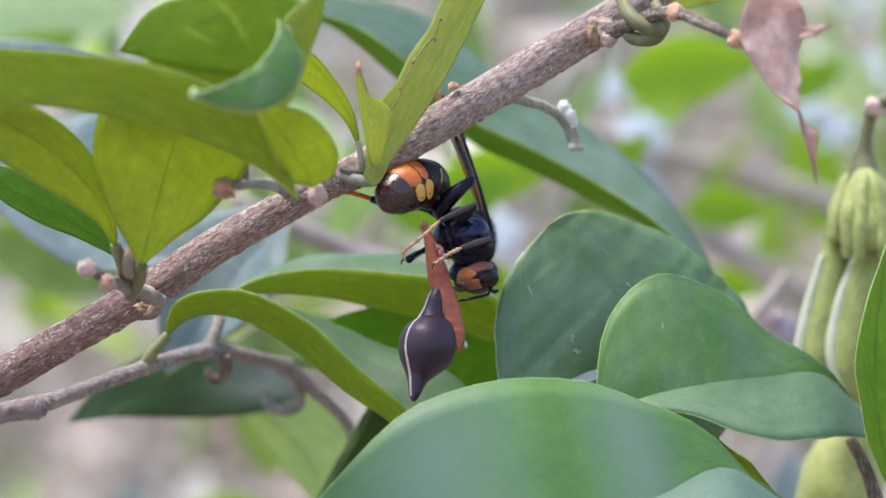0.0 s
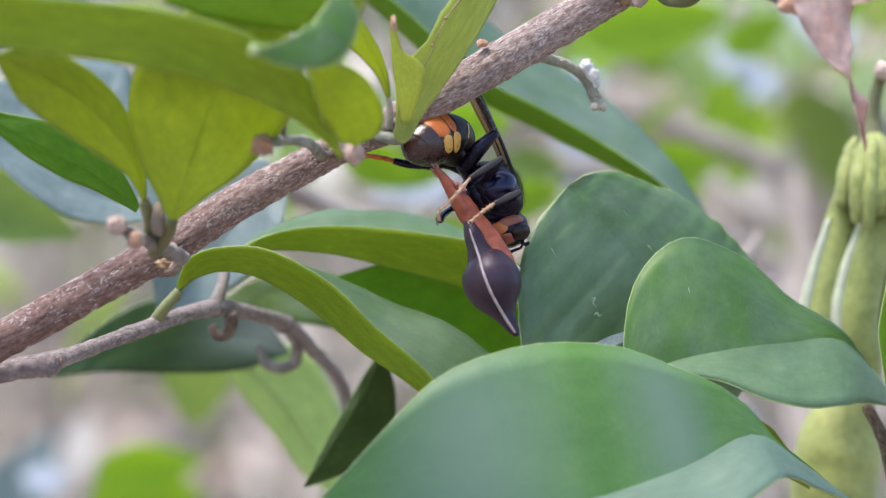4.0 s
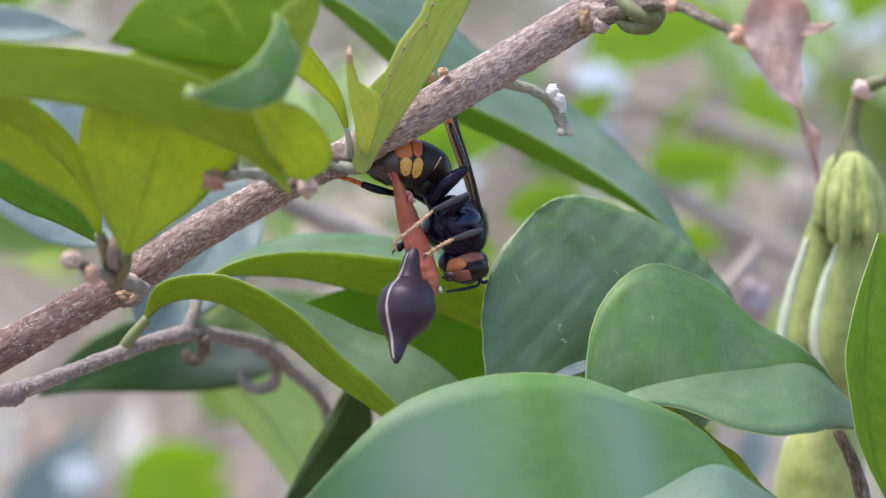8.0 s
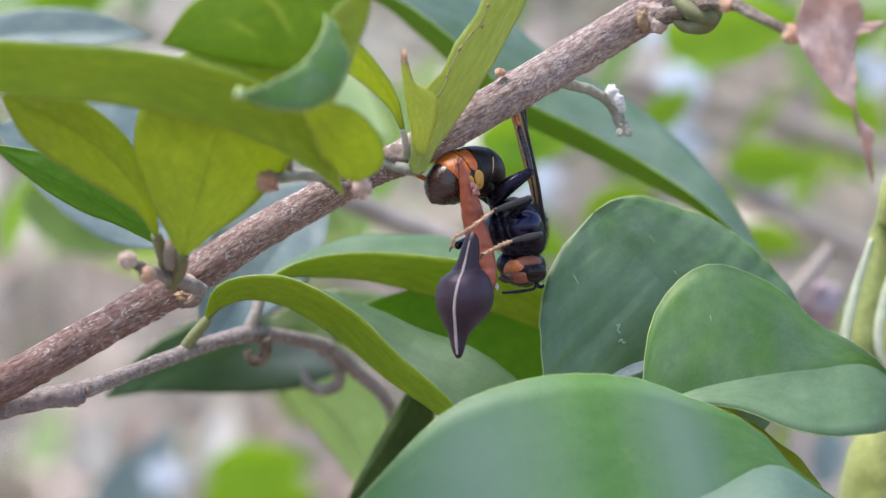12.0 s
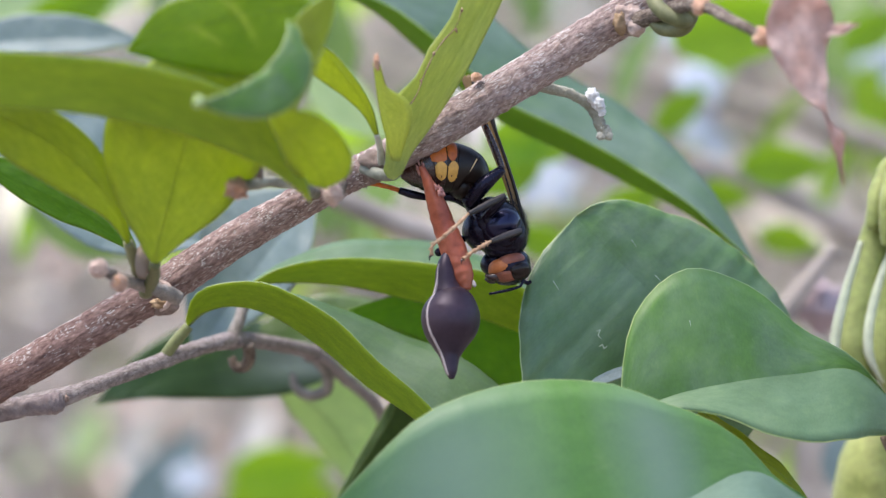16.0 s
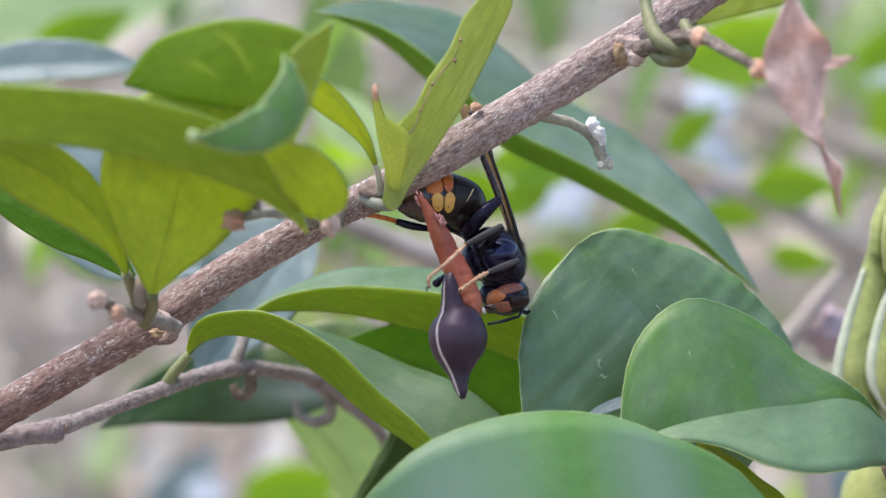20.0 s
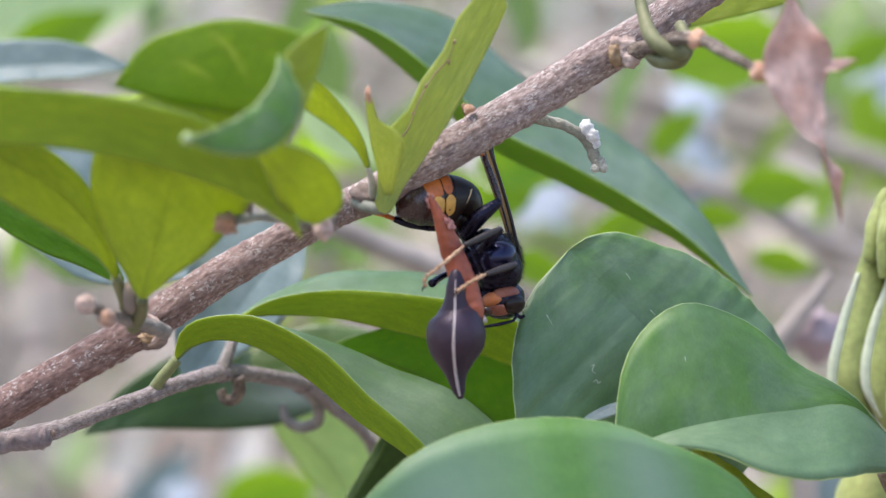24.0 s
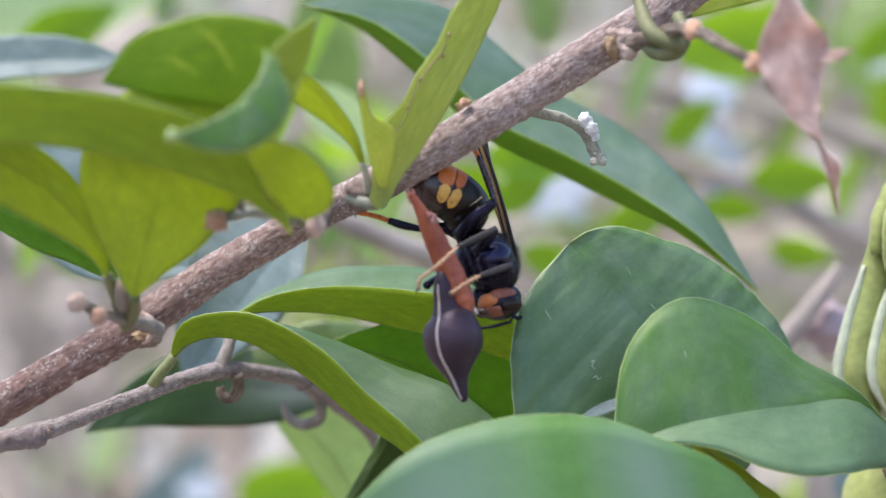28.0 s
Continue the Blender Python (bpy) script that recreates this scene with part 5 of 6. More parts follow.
leg([[(3.4, 2.2, -3.6), (1.2, 2.0, -5.4), (-1.2, 0.0, -6.4)], [(-1.2, 0.0, -6.4), (-2.6, -2.0, -7.2), (-3.6, -4.0, -8.0)], []],
    [[0.7, 0.6, 0.5], [0.4, 0.5, 0.6]], [BLACK, BLACK, LEG_TAN], 0, "black leg round the far side of the prey")

# ---- the prey; its own space is in millimetres round the bulb's middle, long axis upright ----
prey = thing("insect_prey", (0, 0, 0), "red-brown insect prey with a dark teardrop abdomen", "insect prey")
red = part("prey_body", limb([(0, 0, -1.4), (0.1, 0, 1.2), (-0.1, 0, 5), (-0.4, -0.4, 9), (-0.6, -1.3, 12.4), (-0.9, -2.2, 14.6), (-1.1, -2.7, 16.2), (-1.4, -3.0, 17.4)], [0.8, 1.7, 1.85, 1.65, 1.3, 0.88, 0.62, 0.4], 100, sides=28, rough=0.1, grain=0.00005), PREY_RED, prey, "glossy red-brown body, torn at its end")
for p, r in (((-1.9, -3.0, 17.2), 0.3), ((-1.0, -3.1, 17.5), 0.3), ((-1.5, -3.2, 17.8), 0.26), ((-1.9, -3.1, 16.5), 0.24)):
    part("torn_shred", lump(p, (r * 0.6, r * 0.6, r * 1.6), 0.7, 10), PREY_PINK, red)
for p, r in (((0.35, -2.6, 13.4), 0.34), ((0.1, -2.9, 12.8), 0.3), ((0.55, -2.3, 12.7), 0.34), ((-0.1, -2.9, 13.8), 0.26), ((0.6, -2.0, 13.3), 0.26)):
    part("torn_shred", lump(p, (r * 0.9, r * 0.7, r * 1.5), 0.8, 12), PREY_PINK, red, "torn pale flesh")
part("stump", lump((1.3, -0.5, -0.9), (0.3, 0.3, 0.5), 0.5, 8), PREY_SEAM, red)
BULB = [(-0.3, 0, 5.3), (-0.3, 0, 4.7), (-0.2, 0, 3.9), (0, 0, 2.6), (0, 0, 1.0), (0, 0, -0.8), (0, 0, -2.5), (0.1, 0, -4.1), (0.25, 0, -5.5), (0.5, 0, -6.9), (0.75, 0, -8.0), (0.95, 0, -8.9)]
BULB_R = [0.4, 1.35, 2.35, 3.45, 4.15, 4.15, 3.55, 2.45, 1.55, 1.1, 0.8, 0.35]
bulb = part("prey_abdomen", limb(BULB, BULB_R, 110, sides=40), PREY_DARK, prey, "smooth dark brown teardrop abdomen")
seam_line, seam_r = spline([mm(p) for p in BULB], 110), values(BULB_R, 110)
seam = [p + Vector((0, -(r - 0.1) / 1000, 0)) for p, r in zip(seam_line[8:106], seam_r[8:106])]
part("pale_seam", tube_into(bmesh.new(), seam, [r / 1000 for r in values([0.14, 0.19, 0.22, 0.24, 0.25, 0.25, 0.18], len(seam) - 1)], 8), PREY_SEAM, bulb, "pale ridge along the abdomen")
NECK = [(0, -0.2, 2.2), (-0.05, -0.7, 3.7), (-0.1, -1.1, 5.2), (-0.1, -1.3, 7.0), (-0.1, -1.2, 8.7), (0, -1.0, 10.0)]
part("prey_neck", limb(NECK, [3.3, 2.3, 1.6, 1.35, 0.95, 0.3], 40, sides=24), PREY_DARK, bulb, "dark neck of the abdomen lying on the red body")
part("pale_seam", limb([(0, -3.25, 2.6), (-0.05, -2.9, 3.9), (-0.1, -2.66, 5.2), (-0.1, -2.6, 7.0), (-0.1, -2.15, 8.4)], [0.22, 0.2, 0.17, 0.14, 0.08], 24, sides=8), PREY_SEAM, bulb)

# ---- background ----
ground = new("ground", bpy.data.meshes.new("ground"))
gb = bmesh.new()
bmesh.ops.create_grid(gb, x_segments=60, y_segments=60, size=300)
for v in gb.verts:
    v.co.z = 0.03 * noise.noise(v.co * 0.6) if v.co.length < 60 else 0
gb.to_mesh(ground.data)
gb.free()
ground.data.materials.append(GROUND)
tagged(ground, "dry brown leaf litter on the ground", "ground", kind="structure")


def far_leaf(bm, centre, length, width, turn, droop, mat=0):
    """A simple folded leaf far behind the branch."""
    n, rows = 5, []
    m = Matrix.Translation(centre) @ turn.to_4x4()
    for i in range(n + 1):
        f = i / n
        w = width * math.sin(math.pi * min(1, 0.06 + 0.94 * f) ** 0.85) * 0.5 if i < n else 0.0004
        z = -droop * length * f * f
        rows.append([bm.verts.new(m @ Vector((s * w, f * length, z + abs(s) * w * 0.35))) for s in (-1, 0, 1)])
    uvl = bm.loops.layers.uv.verify()
    for i in range(n):
        for j in range(2):
            f = bm.faces.new((rows[i][j], rows[i][j + 1], rows[i + 1][j + 1], rows[i + 1][j]))
            f.material_index, f.smooth = mat, True
            for lp, uv in zip(f.loops, ((j, i), (j + 1, i), (j + 1, i + 1), (j, i + 1))):
                lp[uvl].uv = (uv[1] / n, uv[0] / 2)


def foliage(name, label, boxes, count, size, mats, category, group="", stems=0):
    """A mass of small leaves and the twigs that carry them."""
    e = thing(name, (0, 0, 0), label, category, group)
    bm, bt = bmesh.new(), bmesh.new()
    for (x0, x1), (y0, y1), (z0, z1), share in boxes:
        for _ in range(int(count * share)):
            d = Vector((random.gauss(0, 1), random.gauss(0, 1), random.gauss(0, 1))).normalized() * random.uniform(0.25, 1) ** 0.5
            d *= 0.95 + 0.35 * noise.noise(d * 2.3 + Vector((x0 * 7, y0 * 5, 0)))
            c = Vector(((x0 + x1) / 2 + d.x * (x1 - x0) * 0.58, (y0 + y1) / 2 + d.y * (y1 - y0) * 0.58, max(0.02, (z0 + z1) / 2 + d.z * (z1 - z0) * 0.58)))
            turn = Euler((random.uniform(-0.9, 0.6), random.uniform(-0.7, 0.7), random.uniform(0, 6.28))).to_matrix()
            s = size * random.uniform(0.7, 1.25)
            far_leaf(bm, c, s, s * random.uniform(0.4, 0.55), turn, random.uniform(0, 0.3), random.randrange(len(mats)))
            if random.random() < 0.25:
                d = Vector((random.uniform(-1, 1), random.uniform(-0.4, 0.4), random.uniform(-0.8, 0.3))).normalized() * s * 2.2
                tube_into(bt, [c, c + d * 0.5 + Vector((0, 0, -0.1 * s)), c + d], [0.001, 0.0013, 0.0016], 5)
    o = part("foliage", bm, mats, e)
    o["kind"] = "stuff"
    o = part("brushwood", bt, FAR_TWIG, e)
    o["kind"] = "stuff"
    (x0, x1), (y0, y1), (z0, z1), share = boxes[0]
    for k in range(stems):
        x, y, a = (x0 + x1) / 2, (y0 + y1) / 2, 6.28 * k / stems + x0
        sx, sy = math.cos(a) * (x1 - x0) * 0.4, math.sin(a) * (y1 - y0) * 0.4
        part("stem", tube_into(bmesh.new(), [Vector((x + sx * 0.1, y + sy * 0.1, -0.03)), Vector((x + sx * 0.3, y + sy * 0.3, z1 * 0.35)), Vector((x + sx * 0.7, y + sy * 0.7, z1 * 0.7)), Vector((x + sx, y + sy, z1 * 0.95))], [0.02, 0.016, 0.011, 0.004], 8, rough=0.15), FAR_TWIG, e)
    return e


# branches and leaves close behind, out of focus
back_shrub = thing("background_shrub", (0, 0, 0), "out of focus green shrub with thin grey branches", "shrub")


def back_branch(points, girth):
    """A thin branch: the part in sight, then a stem down to the ground."""
    seen = len(points) - 1
    while points[seen][2] < -60:
        seen -= 1
    bm = tube(points[:seen + 1], girth[:seen + 1], 24, sides=10, rough=0.12)
    tube_into(bm, [at(p) for p in points[seen:]], [g / 1000 for g in girth[seen:]], 10, rough=0.1)
    return part("branch", bm, FAR_TWIG, back_shrub)


back_branch([(-33.4, 110, 15.0), (-22.7, 110, 10.2), (-11.1, 112, 4.9), (0.6, 115, 0.1), (12.5, 118, -8.5), (40, 125, -120), (60, 160, -700), (60, 160, -1305)], [1.6, 2.0, 2.3, 2.4, 2.6, 3.5, 6, 9])
back_branch([(16.9, 300, 50.5), (38.8, 300, 46.1), (68.0, 300, 39.5), (97.1, 300, 31.5), (124.8, 300, 22.0), (160, 310, -200), (170, 320, -1305)], [2.0, 2.6, 3.0, 3.2, 3.4, 5, 9])
back_branch([(51.9, 280, 24.2), (73.1, 280, 17.1), (94.3, 280, 7.2), (118.4, 280, -4.1), (150, 290, -250), (150, 300, -1305)], [2.0, 2.6, 3.0, 3.2, 5, 9])
back_branch([(70.4, 96, 0.1), (65.6, 95, -6.6), (59.4, 95, -14.3), (53.2, 95, -22.6), (40, 100, -150), (50, 120, -700), (60, 160, -1305)], [1.0, 1.8, 2.2, 2.5, 4, 6, 8])
part("withered_fruit", blob((68.3, 100, -10.8), (4.5, 4, 4.5), 0.5), PURPLE_DRY, back_shrub)


def back_leaf(place, length, turn, mats=None):
    """One blurred leaf on the shrub behind."""
    bm = bmesh.new()
    far_leaf(bm, at(place), length / 1000, length / 1000 * 0.5, Euler([radians(v) for v in turn]).to_matrix(), 0.15)
    return part("leaf", bm, [mats or LEAF_FAR], back_shrub)


for place, length, turn in (
        ((62.3, 270, 37.8), 34, (70, 20, -40)), ((88.4, 300, 55.6), 40, (80, 0, 60)), ((42.1, 260, 31.8), 30, (75, 10, -70)), ((77.3, 280, 15.7), 32, (70, -15, -110)),
        ((97.1, 300, 4.5), 34, (75, 0, -75)), ((15.2, 230, 18.5), 26, (75, 20, 60)), ((34.1, 240, 18.8), 28, (70, 10, 80)), ((-23.8, 220, 1.4), 30, (70, 15, 60)),
        ((-28.0, 200, 30.1), 36, (80, 0, 20)), ((-37.9, 180, 24.3), 34, (75, 10, -60)), ((-69.9, 240, 54.8), 40, (75, 15, 70)), ((-94.1, 260, 59.3), 42, (70, -10, 80)),
        ((-100.5, 240, -3.9), 34, (70, 10, -60)), ((-81.8, 250, -2.6), 34, (75, 10, -120)),
        ((-30.8, 260, -43.9), 40, (70, 0, 190)), ((105.8, 330, 42.7), 40, (75, 0, -30)), ((21.3, 300, 54.1), 36, (75, 0, 50)), ((119.6, 340, 18.7), 42, (75, 0, 20)), ((-16.8, 160, 0.1), 30, (72, 10, -60)), ((-26.6, 170, 2.5), 28, (70, 10, 50)), ((-10.5, 200, 13.9), 32, (75, 10, -30))):
    back_leaf(place, length, turn, LEAF_BRIGHT if length in (34, 42) else LEAF_FAR)

for place, length, turn in (((45.4, 150, 41.9), 30, (90, 80, 0)), ((63.4, 190, 17.3), 20, (90, 88, 0)), ((45.8, 200, 25.8), 15, (90, 50, 0)), ((53.9, 200, 12.0), 14, (90, 95, 0)), ((9.9, 150, 10.4), 16, (85, 40, 0)), ((14.1, 160, 2.5), 14, (95, 110, 0)),
                            ((89.9, 220, 45.3), 18, (90, 60, 0)), ((-89.1, 160, 41.0), 24, (95, 60, 0)), ((70.5, 220, 2.7), 16, (85, 100, 0))):
    back_leaf(place, length, turn, LEAF_SHADE if length < 30 else LEAF_BRIGHT)

for place, length, turn, mats in (((129.5, 290, 58.1), 38, (80, 30, 20), LEAF_BRIGHT), ((137.8, 300, 42.7), 34, (85, 80, 0), LEAF_MINT), ((128.7, 310, 47.7), 30, (80, -30, 40), LEAF_MINT)):
    back_leaf(place, length, turn, mats)
back_leaf((7.2, 150, 21), 24, (90, 84, 0), LEAF_BRIGHT)
back_leaf((31.8, 190, 5.7), 18, (90, 66, 0), LEAF_SHADE)
back_leaf((37.3, 210, 19.2), 15, (90, 100, 0), LEAF_FAR)
back_leaf((-3.3, 170, 18.2), 20, (90, 110, 0), LEAF_SHADE)
back_leaf((-26.5, 110, 33.1), 20, (90, 130, 0), LEAF_MINT)
back_leaf((-101.5, 170, 51.6), 46, (88, 78, 0), LEAF_MINT)
back_leaf((-118.4, 200, 45.4), 40, (85, 60, 0), LEAF_SKY)
back_leaf((-85.2, 150, 9.3), 30, (88, 110, 0), LEAF_FAR)
back_leaf((-55, 280, -57.4), 27, (90, 84, 0), LEAF_BRIGHT)
back_leaf((-56.7, 290, -64.3), 30, (90, 88, 0), LEAF_BRIGHT)
back_leaf((-87.3, 330, -83.5), 40, (90, 30, 0), LEAF_SKY)
back_leaf((79.4, 150, -63.7), 36, (90, -4, 0), DRY_GREY).name = "withered_leaf"
back_leaf((76.4, 140, -47.7), 14, (90, 12, 0), LEAF_SKY)

# Small leaves added to make blurred discs of highlight.
for place, size, mats in (((-80.0, 700, -76.5), 11, DRY), ((-107.1, 720, -84.9), 10, DRY_PALE), ((-134.8, 800, -81.0), 12, DRY_PALE), ((-59.4, 700, -82.3), 10, DRY), ((-172.2, 800, -87.2), 12, DRY_PALE), ((-172.8, 700, -93.7), 12, LEAF_MINT), ((-139.5, 600, -83.2), 30, LEAF_MINT), ((-114.7, 550, -79), 22, DRY_PALE), ((-69.2, 500, -73.9), 26, DRY_WHITE), ((-111, 700, -82.3), 14, DRY), ((-95.2, 760, -98.8), 12, DRY_PALE), ((-107.5, 600, 85.8), 26, DRY_PALE), ((-84.3, 620, 95.9), 24, DRY_PALE), ((-101.2, 640, 102.1), 22, DRY_WHITE)):
    dry = back_leaf(place, size, (80, 30, 20), mats)
    dry.name = "withered_leaf"

# pale petalled blobs added in place of bright sky gaps in the shrub behind
for place, size in (((63.3, 272, 42.8), 7.5), ((61.3, 272, 30.2), 6.0), ((24.5, 262, 16.0), 9.0), ((-69.5, 330, -62.2), 7.0), ((57.8, 300, 55.6), 5.0), ((59.2, 240, 38.8), 7.0), ((109.4, 300, 51.5), 7.0), ((65.5, 280, 16.4), 6.0), ((68.8, 300, 26.1), 6.0), ((17.1, 280, 15.7), 6.0), ((-129.0, 400, 63.5), 8.0), ((140.7, 320, 61.4), 9), ((116.8, 300, 45.4), 7), ((133.6, 330, 64.5), 7)):
    blossom = thing("sky_gap_blob", at(place), "pale bluish-white blob standing in for a sky gap behind", "blossom", "blossoms behind")
    for k in range(5):
        bm = bmesh.new()
        far_leaf(bm, Vector((0, 0, 0)), size / 1000, size / 1000 * 0.8, Euler((radians(60), 0, 0)).to_matrix() @ Euler((0, 0, radians(72 * k))).to_matrix(), 0.2)
        part("blob_lobe", bm, SKY_GAP, blossom)

mid_shrub = foliage("mid_shrub", "blurred leafy shrub further behind", [
    ((-0.25, 0.28), (0.45, 0.8), (1.28, 1.5), 0.3), ((0.0, 0.3), (0.45, 0.9), (1.18, 1.45), 0.25), ((-0.4, 0.4), (0.8, 1.6), (0.15, 1.15), 0.3), ((-0.4, 0.4), (0.9, 1.7), (1.25, 1.6), 0.25)], 340, 0.05, [LEAF_FAR, LEAF_BRIGHT, DRY_GREY, DRY_GREY, DRY_PALE], "shrub")
for k in range(9):
    x, y = -0.35 + 0.085 * k, 0.7 + 0.25 * (k * 7 % 5)
    part("branch", tube_into(bmesh.new(), [Vector((x * 0.4, y, 0)), Vector((x * 0.7, y, 0.6)), Vector((x, y, 1.2)), Vector((x * 1.3 + 0.05, y, 1.6))], [0.008, 0.006, 0.004, 0.002], 8, rough=0.1), FAR_TWIG, mid_shrub)
dry_brush = foliage("dry_brush", "pinkish-grey dry brush far behind the twig", [((-0.75, 0.35), (1.4, 2.3), (0.0, 1.26), 0.6), ((-0.55, 0.2), (1.5, 2.2), (0.85, 1.27), 0.4)], 3000, 0.022, [DRY, DARK_GAP, DRY_WHITE, DRY_GREY, DRY_WHITE, DRY_WHITE], "brush")
for x, y, r, h in ((-1.25, 3.0, 0.5, 2.0), (-0.55, 2.9, 0.5, 2.2), (0.1, 3.1, 0.5, 2.1), (0.7, 2.9, 0.5, 2.3), (1.3, 3.2, 0.5, 1.9), (-0.95, 3.9, 0.6, 2.5), (-0.2, 4.0, 0.6, 2.4), (0.5, 3.9, 0.6, 2.6), (1.2, 4.1, 0.6, 2.4)):
    foliage("bush", "pale olive bush with bleached twigs in the distance", [((x - r, x + r), (y - r, y + r), (0.0, h), 1.0)], 800, 0.085, [LEAF_FAR, DRY_GREY, LEAF_OLIVE, DRY_GREY, DRY_PALE, DRY_GREY, DRY_PALE], "bush", "bushes in the distance", 5)
for k in range(7):
    x, y = -3.9 + 1.3 * k, 7.0 + 0.7 * (k * 3 % 4)
    foliage("bush", "large dull green bush far away", [((x - 1.0, x + 1.0), (y - 0.9, y + 0.9), (0.0, 3.4 + 0.3 * (k % 3)), 1.0)], 900, 0.2, [LEAF_OLIVE, DRY_GREY, DRY_PALE, DRY_GREY], "bush", "bushes in the distance", 6)
for x, y, r in ((-0.7, 3.2, 0.05), (0.15, 2.9, 0.035), (0.55, 3.6, 0.06), (0.9, 3.1, 0.03), (-0.25, 3.8, 0.06)):
    tree = thing("far_tree", (x, y, 0), "pale slender tree trunk in the thicket", "tree", "trees in the thicket")
    part("trunk", tube_into(bmesh.new(), [Vector((0, 0, -0.05)), Vector((0.05, 0, 1.2)), Vector((0.02, 0.1, 2.4)), Vector((0.15, 0.1, 4.2))], [r, r * 0.9, r * 0.75, r * 0.4], 12, rough=0.15), TRUNK, tree)
    part("limb", tube_into(bmesh.new(), [Vector((0.04, 0.02, 1.6)), Vector((0.3, 0, 2.2)), Vector((0.7, -0.1, 2.9))], [r * 0.5, r * 0.4, r * 0.15], 8, rough=0.15), TRUNK, tree)


# ---- what moves ----
HORNET_ROWS = [
    (0, 1.1, -6.0, 6.9, -1.6),
    (1, 1.2, -6.0, 6.8, 3.9),
    (2, 1.7, -6.0, 6.6, 2.7),
    (3, 0.8, -6.0, 6.9, 3.8),
    (4, 1.0, -6.0, 7.2, 4.2),
    (7, 2.4, -6.0, 6.4, -0.3),
    (8, 1.7, -6.0, 6.8, -3.1),
    (9, 1.5, -6.0, 6.5, 1.3),
    (10, 1.7, -6.0, 6.5, 0.3),
    (11, 1.2, -6.0, 6.4, 0.5),
    (12, 2.5, -6.0, 6.9, -7.6),
    (15, 0.9, -6.0, 7.1, 2.0),
    (16, 2.1, -6.0, 7.2, -0.6),
    (17, 1.6, -6.0, 7.5, 0.0),
    (18, 2.0, -6.0, 7.6, 1.7),
    (19, 2.1, -6.0, 8.6, -2.9),
    (20, 1.8, -6.0, 7.1, 0.1),
    (21, 2.6, -6.0, 7.1, -3.5),
    (22, 2.6, -6.0, 7.1, -4.3),
    (25, 2.5, -6.0, 7.7, -2.0),
    (26, 2.3, -6.0, 7.4, -3.3),
    (27, 2.3, -6.0, 6.4, -7.7),
    (27.8, 2.0, -6.0, 7.4, -4.3),
    (28, 2.3, -6.0, 6.7, -2.2),
]
# seconds, bend, roll and swing towards the viewer of the abdomen
ABDOMEN_ROWS = [
    (0, 27.7, -6, 40),
    (1, 15.1, -6, 40),
    (2, 18.1, -6, 40),
    (3, 24.6, -6, 40),
    (4, 16.6, -6, 40),
    (7, 5.2, -8, 15),
    (8, 4.5, -8, 15),
    (9, -2.4, -8, 15),
    (10, 18.2, -6, 31),
    (11, 33.0, -6, 31),
    (12, 35.8, -6, 31),
    (15, -3.2, -8, 15),
    (16, 4.6, -8, 15),
    (17, 0.0, -8, 15),
    (18, 1.6, -8, 15),
    (19, 13.8, -7, 22),
    (20, 5.6, -8, 15),
    (21, 6.7, -8, 15),
    (22, 16.5, -6, 26),
    (25, 11.1, -7, 20),
    (26, 7.1, -8, 15),
    (27, -13.6, -8, 15),
    (27.8, -14.0, -8, 15),
    (28, -16.7, -8, 15),
]
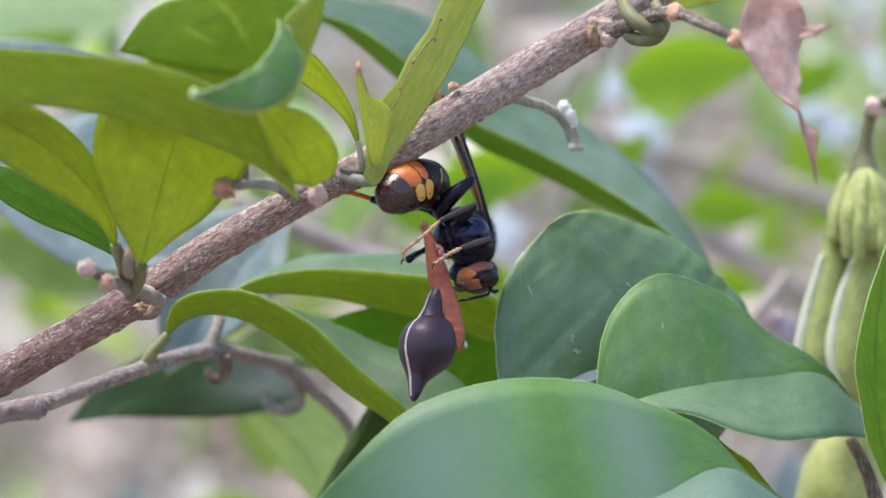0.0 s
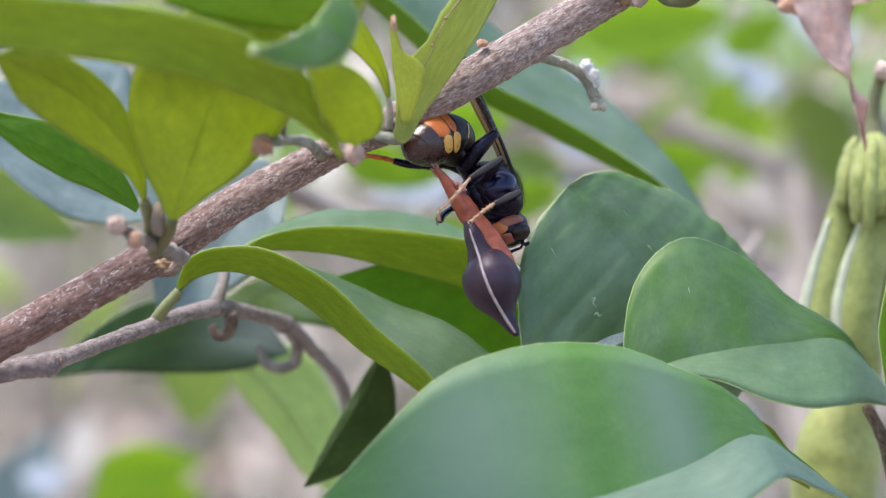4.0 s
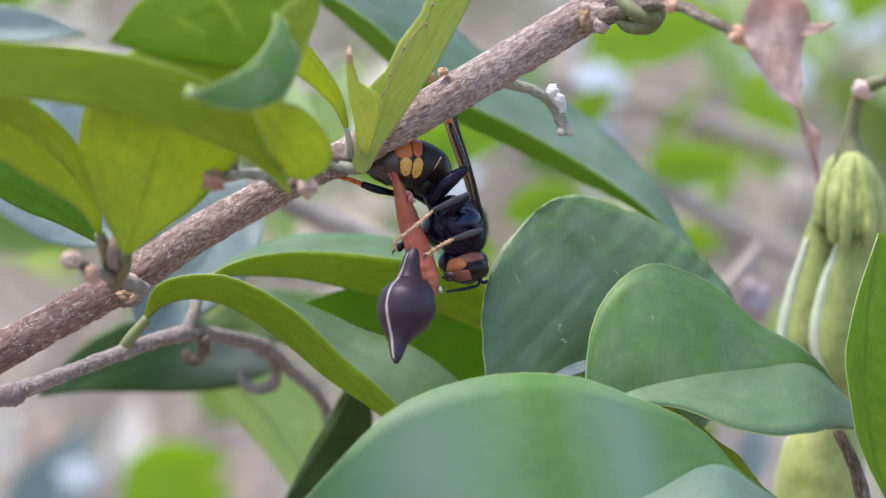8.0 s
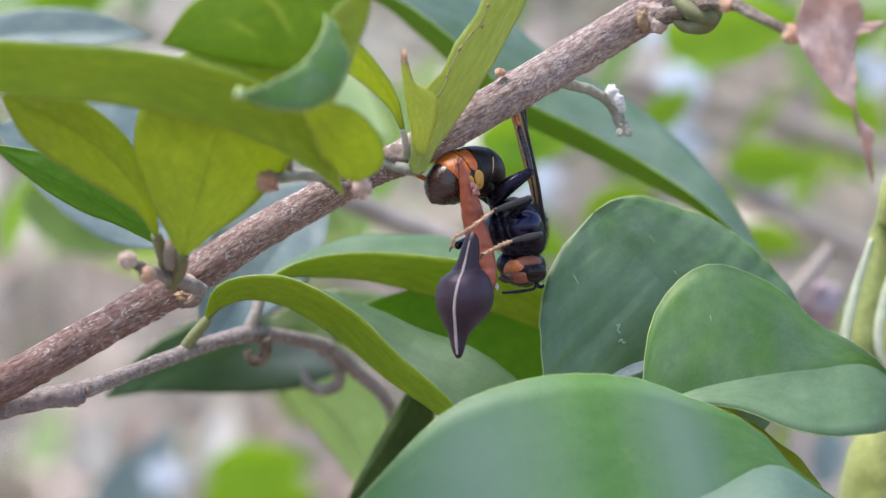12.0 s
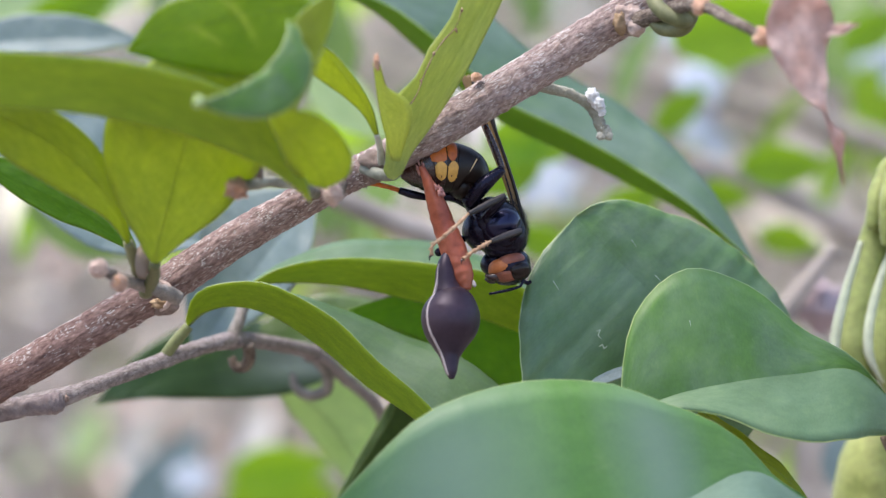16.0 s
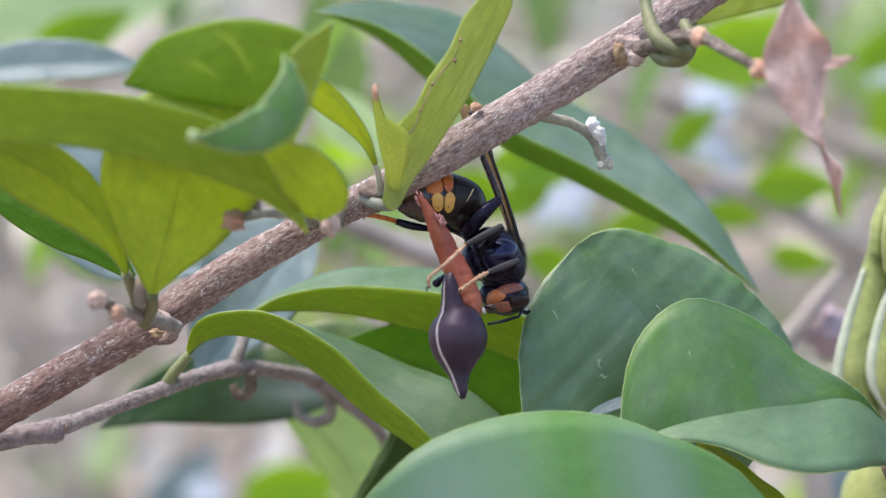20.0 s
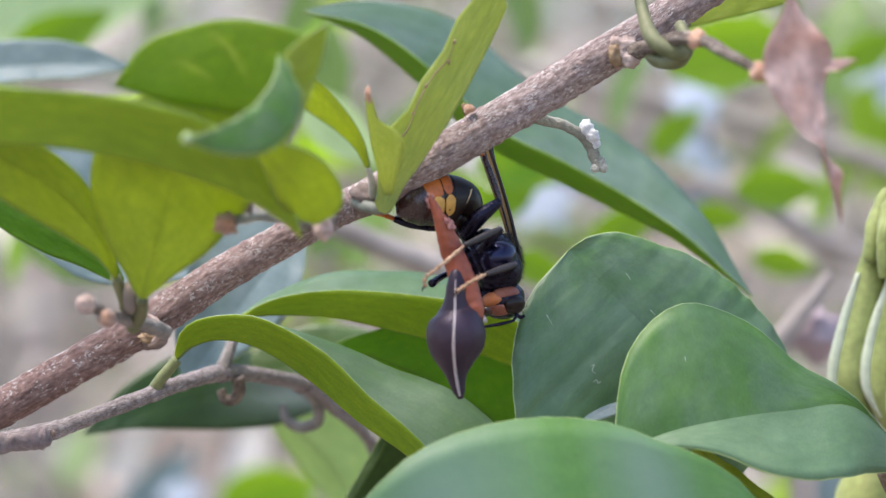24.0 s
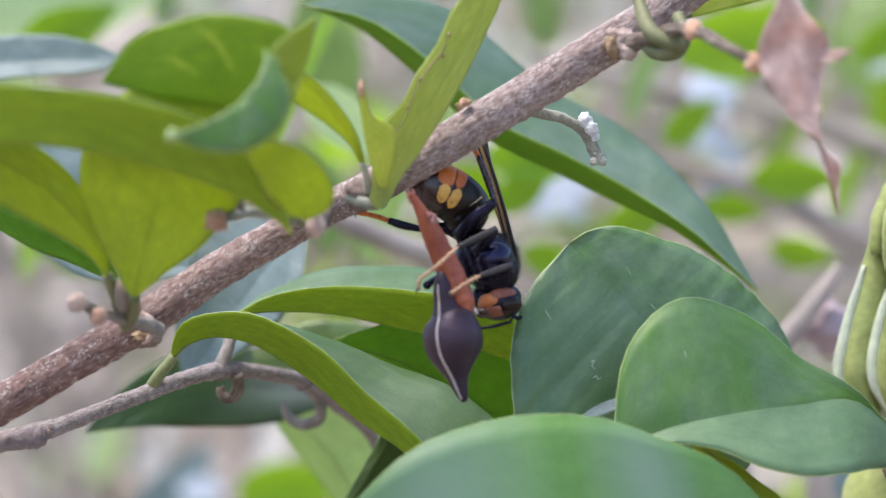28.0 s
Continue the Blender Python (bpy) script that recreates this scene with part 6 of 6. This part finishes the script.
PREY_ROWS = [
    (0, -0.1, -13.8, -13.7, 19.2, 18.5, -53.1),
    (0.5, 5.8, -7.0, -10.7, -26.4, -16.0, 17.5),
    (1, 7.9, -2.5, -9.8, -22.2, -24.0, 0.0),
    (1.5, -1.6, -13.8, -13.0, 24.7, 21.2, -75.9),
    (2, -1.2, -13.8, -13.2, 19.1, 10.3, -71.8),
    (2.5, 0.1, -13.8, -13.3, 17.7, 14.5, -71.8),
    (3, 3.1, -13.8, -12.7, 2.6, 23.7, -36.9),
    (3.5, 0.3, -13.8, -13.6, 16.9, 10.0, -53.1),
    (4, 5.2, -13.8, -9.9, -17.7, 17.4, -17.5),
    (4.5, 0.3, -13.8, -11.9, 14.2, 13.0, -64.2),
    (6.5, 0.8, -13.8, -11.3, 11.0, 16.0, -36.9),
    (7, 2.7, -13.8, -9.2, -4.9, 23.5, -23.6),
    (7.5, 2.2, -13.8, -8.8, -3.7, 26.3, -5.7),
    (8, -1.4, -13.8, -9.5, 16.5, 22.9, -48.6),
    (8.5, 1.4, -13.8, -10.4, -0.8, 19.6, -44.4),
    (9, 2.2, -13.8, -9.0, -6.9, 4.9, -20.5),
    (9.5, 1.6, -13.8, -9.9, -9.4, 18.0, -17.5),
    (10, 1.7, -13.8, -9.0, -7.2, 4.7, -23.6),
    (10.5, 0.4, -13.8, -9.2, 6.6, 16.4, -23.6),
    (11, 1.3, -13.8, -9.0, -4.3, 10.1, -20.5),
    (11.5, 1.7, -13.8, -9.2, -6.7, 13.7, -5.7),
    (12, -1.2, -13.8, -7.9, 11.7, 9.8, -20.5),
    (12.5, 3.2, -13.8, -8.1, -12.7, 13.3, -11.5),
    (14.5, 1.4, -13.8, -9.1, -4.7, 10.2, -17.5),
    (15, 4.4, -13.8, -6.7, -22.5, 20.7, 0.0),
    (15.5, 0.6, -13.8, -9.3, 0.1, 14.6, -44.4),
    (16, 0.2, -13.8, -10.2, 2.8, 16.4, -53.1),
    (16.5, 1.5, -13.8, -8.0, -8.3, 22.8, -11.5),
    (17, 1.9, -13.8, -6.9, -8.2, 19.9, -17.5),
    (17.5, 2.0, -13.8, -7.3, -10.9, 22.6, -5.7),
    (18, 1.8, -13.8, -9.5, -2.1, 11.1, -36.9),
    (18.5, 2.1, -13.8, -7.4, -7.2, 21.4, -11.5),
    (19, 3.0, -13.8, -6.8, -10.6, 18.5, -17.5),
    (19.5, -1.1, -13.8, -7.9, 13.0, 18.2, -30.0),
    (20, 1.4, -13.8, -8.5, -0.3, 11.3, -44.4),
    (20.5, 1.2, -13.8, -6.7, 1.3, 7.2, -17.5),
    (21, 1.3, -13.8, -8.1, 2.6, 20.9, -36.9),
    (21.5, 1.2, -13.8, -7.0, 1.5, 11.3, -23.6),
    (22, 2.5, -13.8, -7.6, 0.1, 19.0, -17.5),
    (22.5, 0.7, -13.8, -8.0, 6.8, 13.9, -30.0),
    (24.5, 2.9, -13.8, -7.3, -5.0, 6.5, 0.0),
    (25, 3.5, -13.8, -7.1, -17.2, 10.2, 0.0),
    (25.5, 3.2, -13.8, -8.0, -14.8, 12.3, 0.0),
    (26, 3.4, -13.8, -7.6, -22.1, 13.5, 0.0),
    (26.5, 3.5, -13.8, -6.9, -18.9, 13.3, 5.7),
    (27, 1.7, -13.8, -7.9, -6.3, 20.7, -23.6),
    (27.5, 2.0, -13.8, -8.4, -5.7, 17.1, -11.5),
    (27.8, 2.7, -13.8, -7.2, -15.7, 19.4, -23.6),
    (28, 2.1, -13.8, -8.5, -5.0, 3.3, -30.0),
]
BODY_ROWS = [
    (0, -29.4, -4.0),
    (0.5, 3.4, -3.0),
    (1, -17.8, -3.0),
    (1.5, -26.8, -2.7),
    (2, -22.8, -3.1),
    (2.5, -26.8, -3.2),
    (3, -24.1, -4.0),
    (3.5, -23.9, -2.7),
    (4, -13.4, -4.4),
    (4.5, -22.9, -4.4),
    (6.5, -23.2, -3.5),
    (7, -16.5, -2.0),
    (7.5, -16.2, -1.9),
    (8, -29.7, -1.6),
    (8.5, -22.0, -0.6),
    (9, -14.8, -1.1),
    (9.5, -15.2, -2.0),
    (10, -14.4, -2.0),
    (10.5, -16.8, -2.9),
    (11, -15.8, -2.3),
    (11.5, -14.3, -2.3),
    (12, -20.7, -3.0),
    (12.5, -11.0, -2.7),
    (14.5, -20.9, -2.3),
    (15, -10.8, -1.3),
    (15.5, -21.0, -1.1),
    (16, -18.9, 0.2),
    (16.5, -12.4, -2.4),
    (17, -17.8, -2.9),
    (17.5, -15.7, -2.9),
    (18, -17.3, -0.0),
    (18.5, -18.0, -3.0),
    (19, -16.6, -2.4),
    (19.5, -17.0, -2.7),
    (20, -21.1, -1.4),
    (20.5, -23.0, -3.0),
    (21, -28.3, -1.1),
    (21.5, -22.7, -3.0),
    (22, -20.5, -1.8),
    (22.5, -21.7, -2.7),
    (24.5, -12.9, -2.7),
    (25, -5.1, -1.7),
    (25.5, -6.9, -2.7),
    (26, 0.9, -1.7),
    (26.5, -5.8, -3.0),
    (27, -14.4, -1.7),
    (27.5, -15.5, -2.2),
    (27.8, -16.4, -2.1),
    (28, -15.3, -1.5),
]


def motions():
    walk(hornet, [(t, Matrix.Translation(at((x, y, z))) @ pose(0, 0, 0, 0, -lean, 0)) for t, x, y, z, lean in HORNET_ROWS])
    walk(abdomen, [(t, pose(0, 0, 0, roll, -bend, yaw)) for t, bend, roll, yaw in ABDOMEN_ROWS])
    walk(prey, [(t, Matrix.Translation(at((x, y, z))) @ pose(0, 0, 0, 0, lean, 0) @ pose(0, 0, 0, -tip, 0, 0)) for t, x, y, z, lean, tip, twist in PREY_ROWS])
    walk(bulb, [(t, pose(0, 0, 0, 0, 0, twist)) for t, x, y, z, lean, tip, twist in PREY_ROWS])
    walk(red, [(t, pose(0.0016, 0, 0.0055) @ pose(0, 0, 0, 0, bend, 0) @ pose(0, 0, slide / 1000)) for t, bend, slide in BODY_ROWS])


motions()
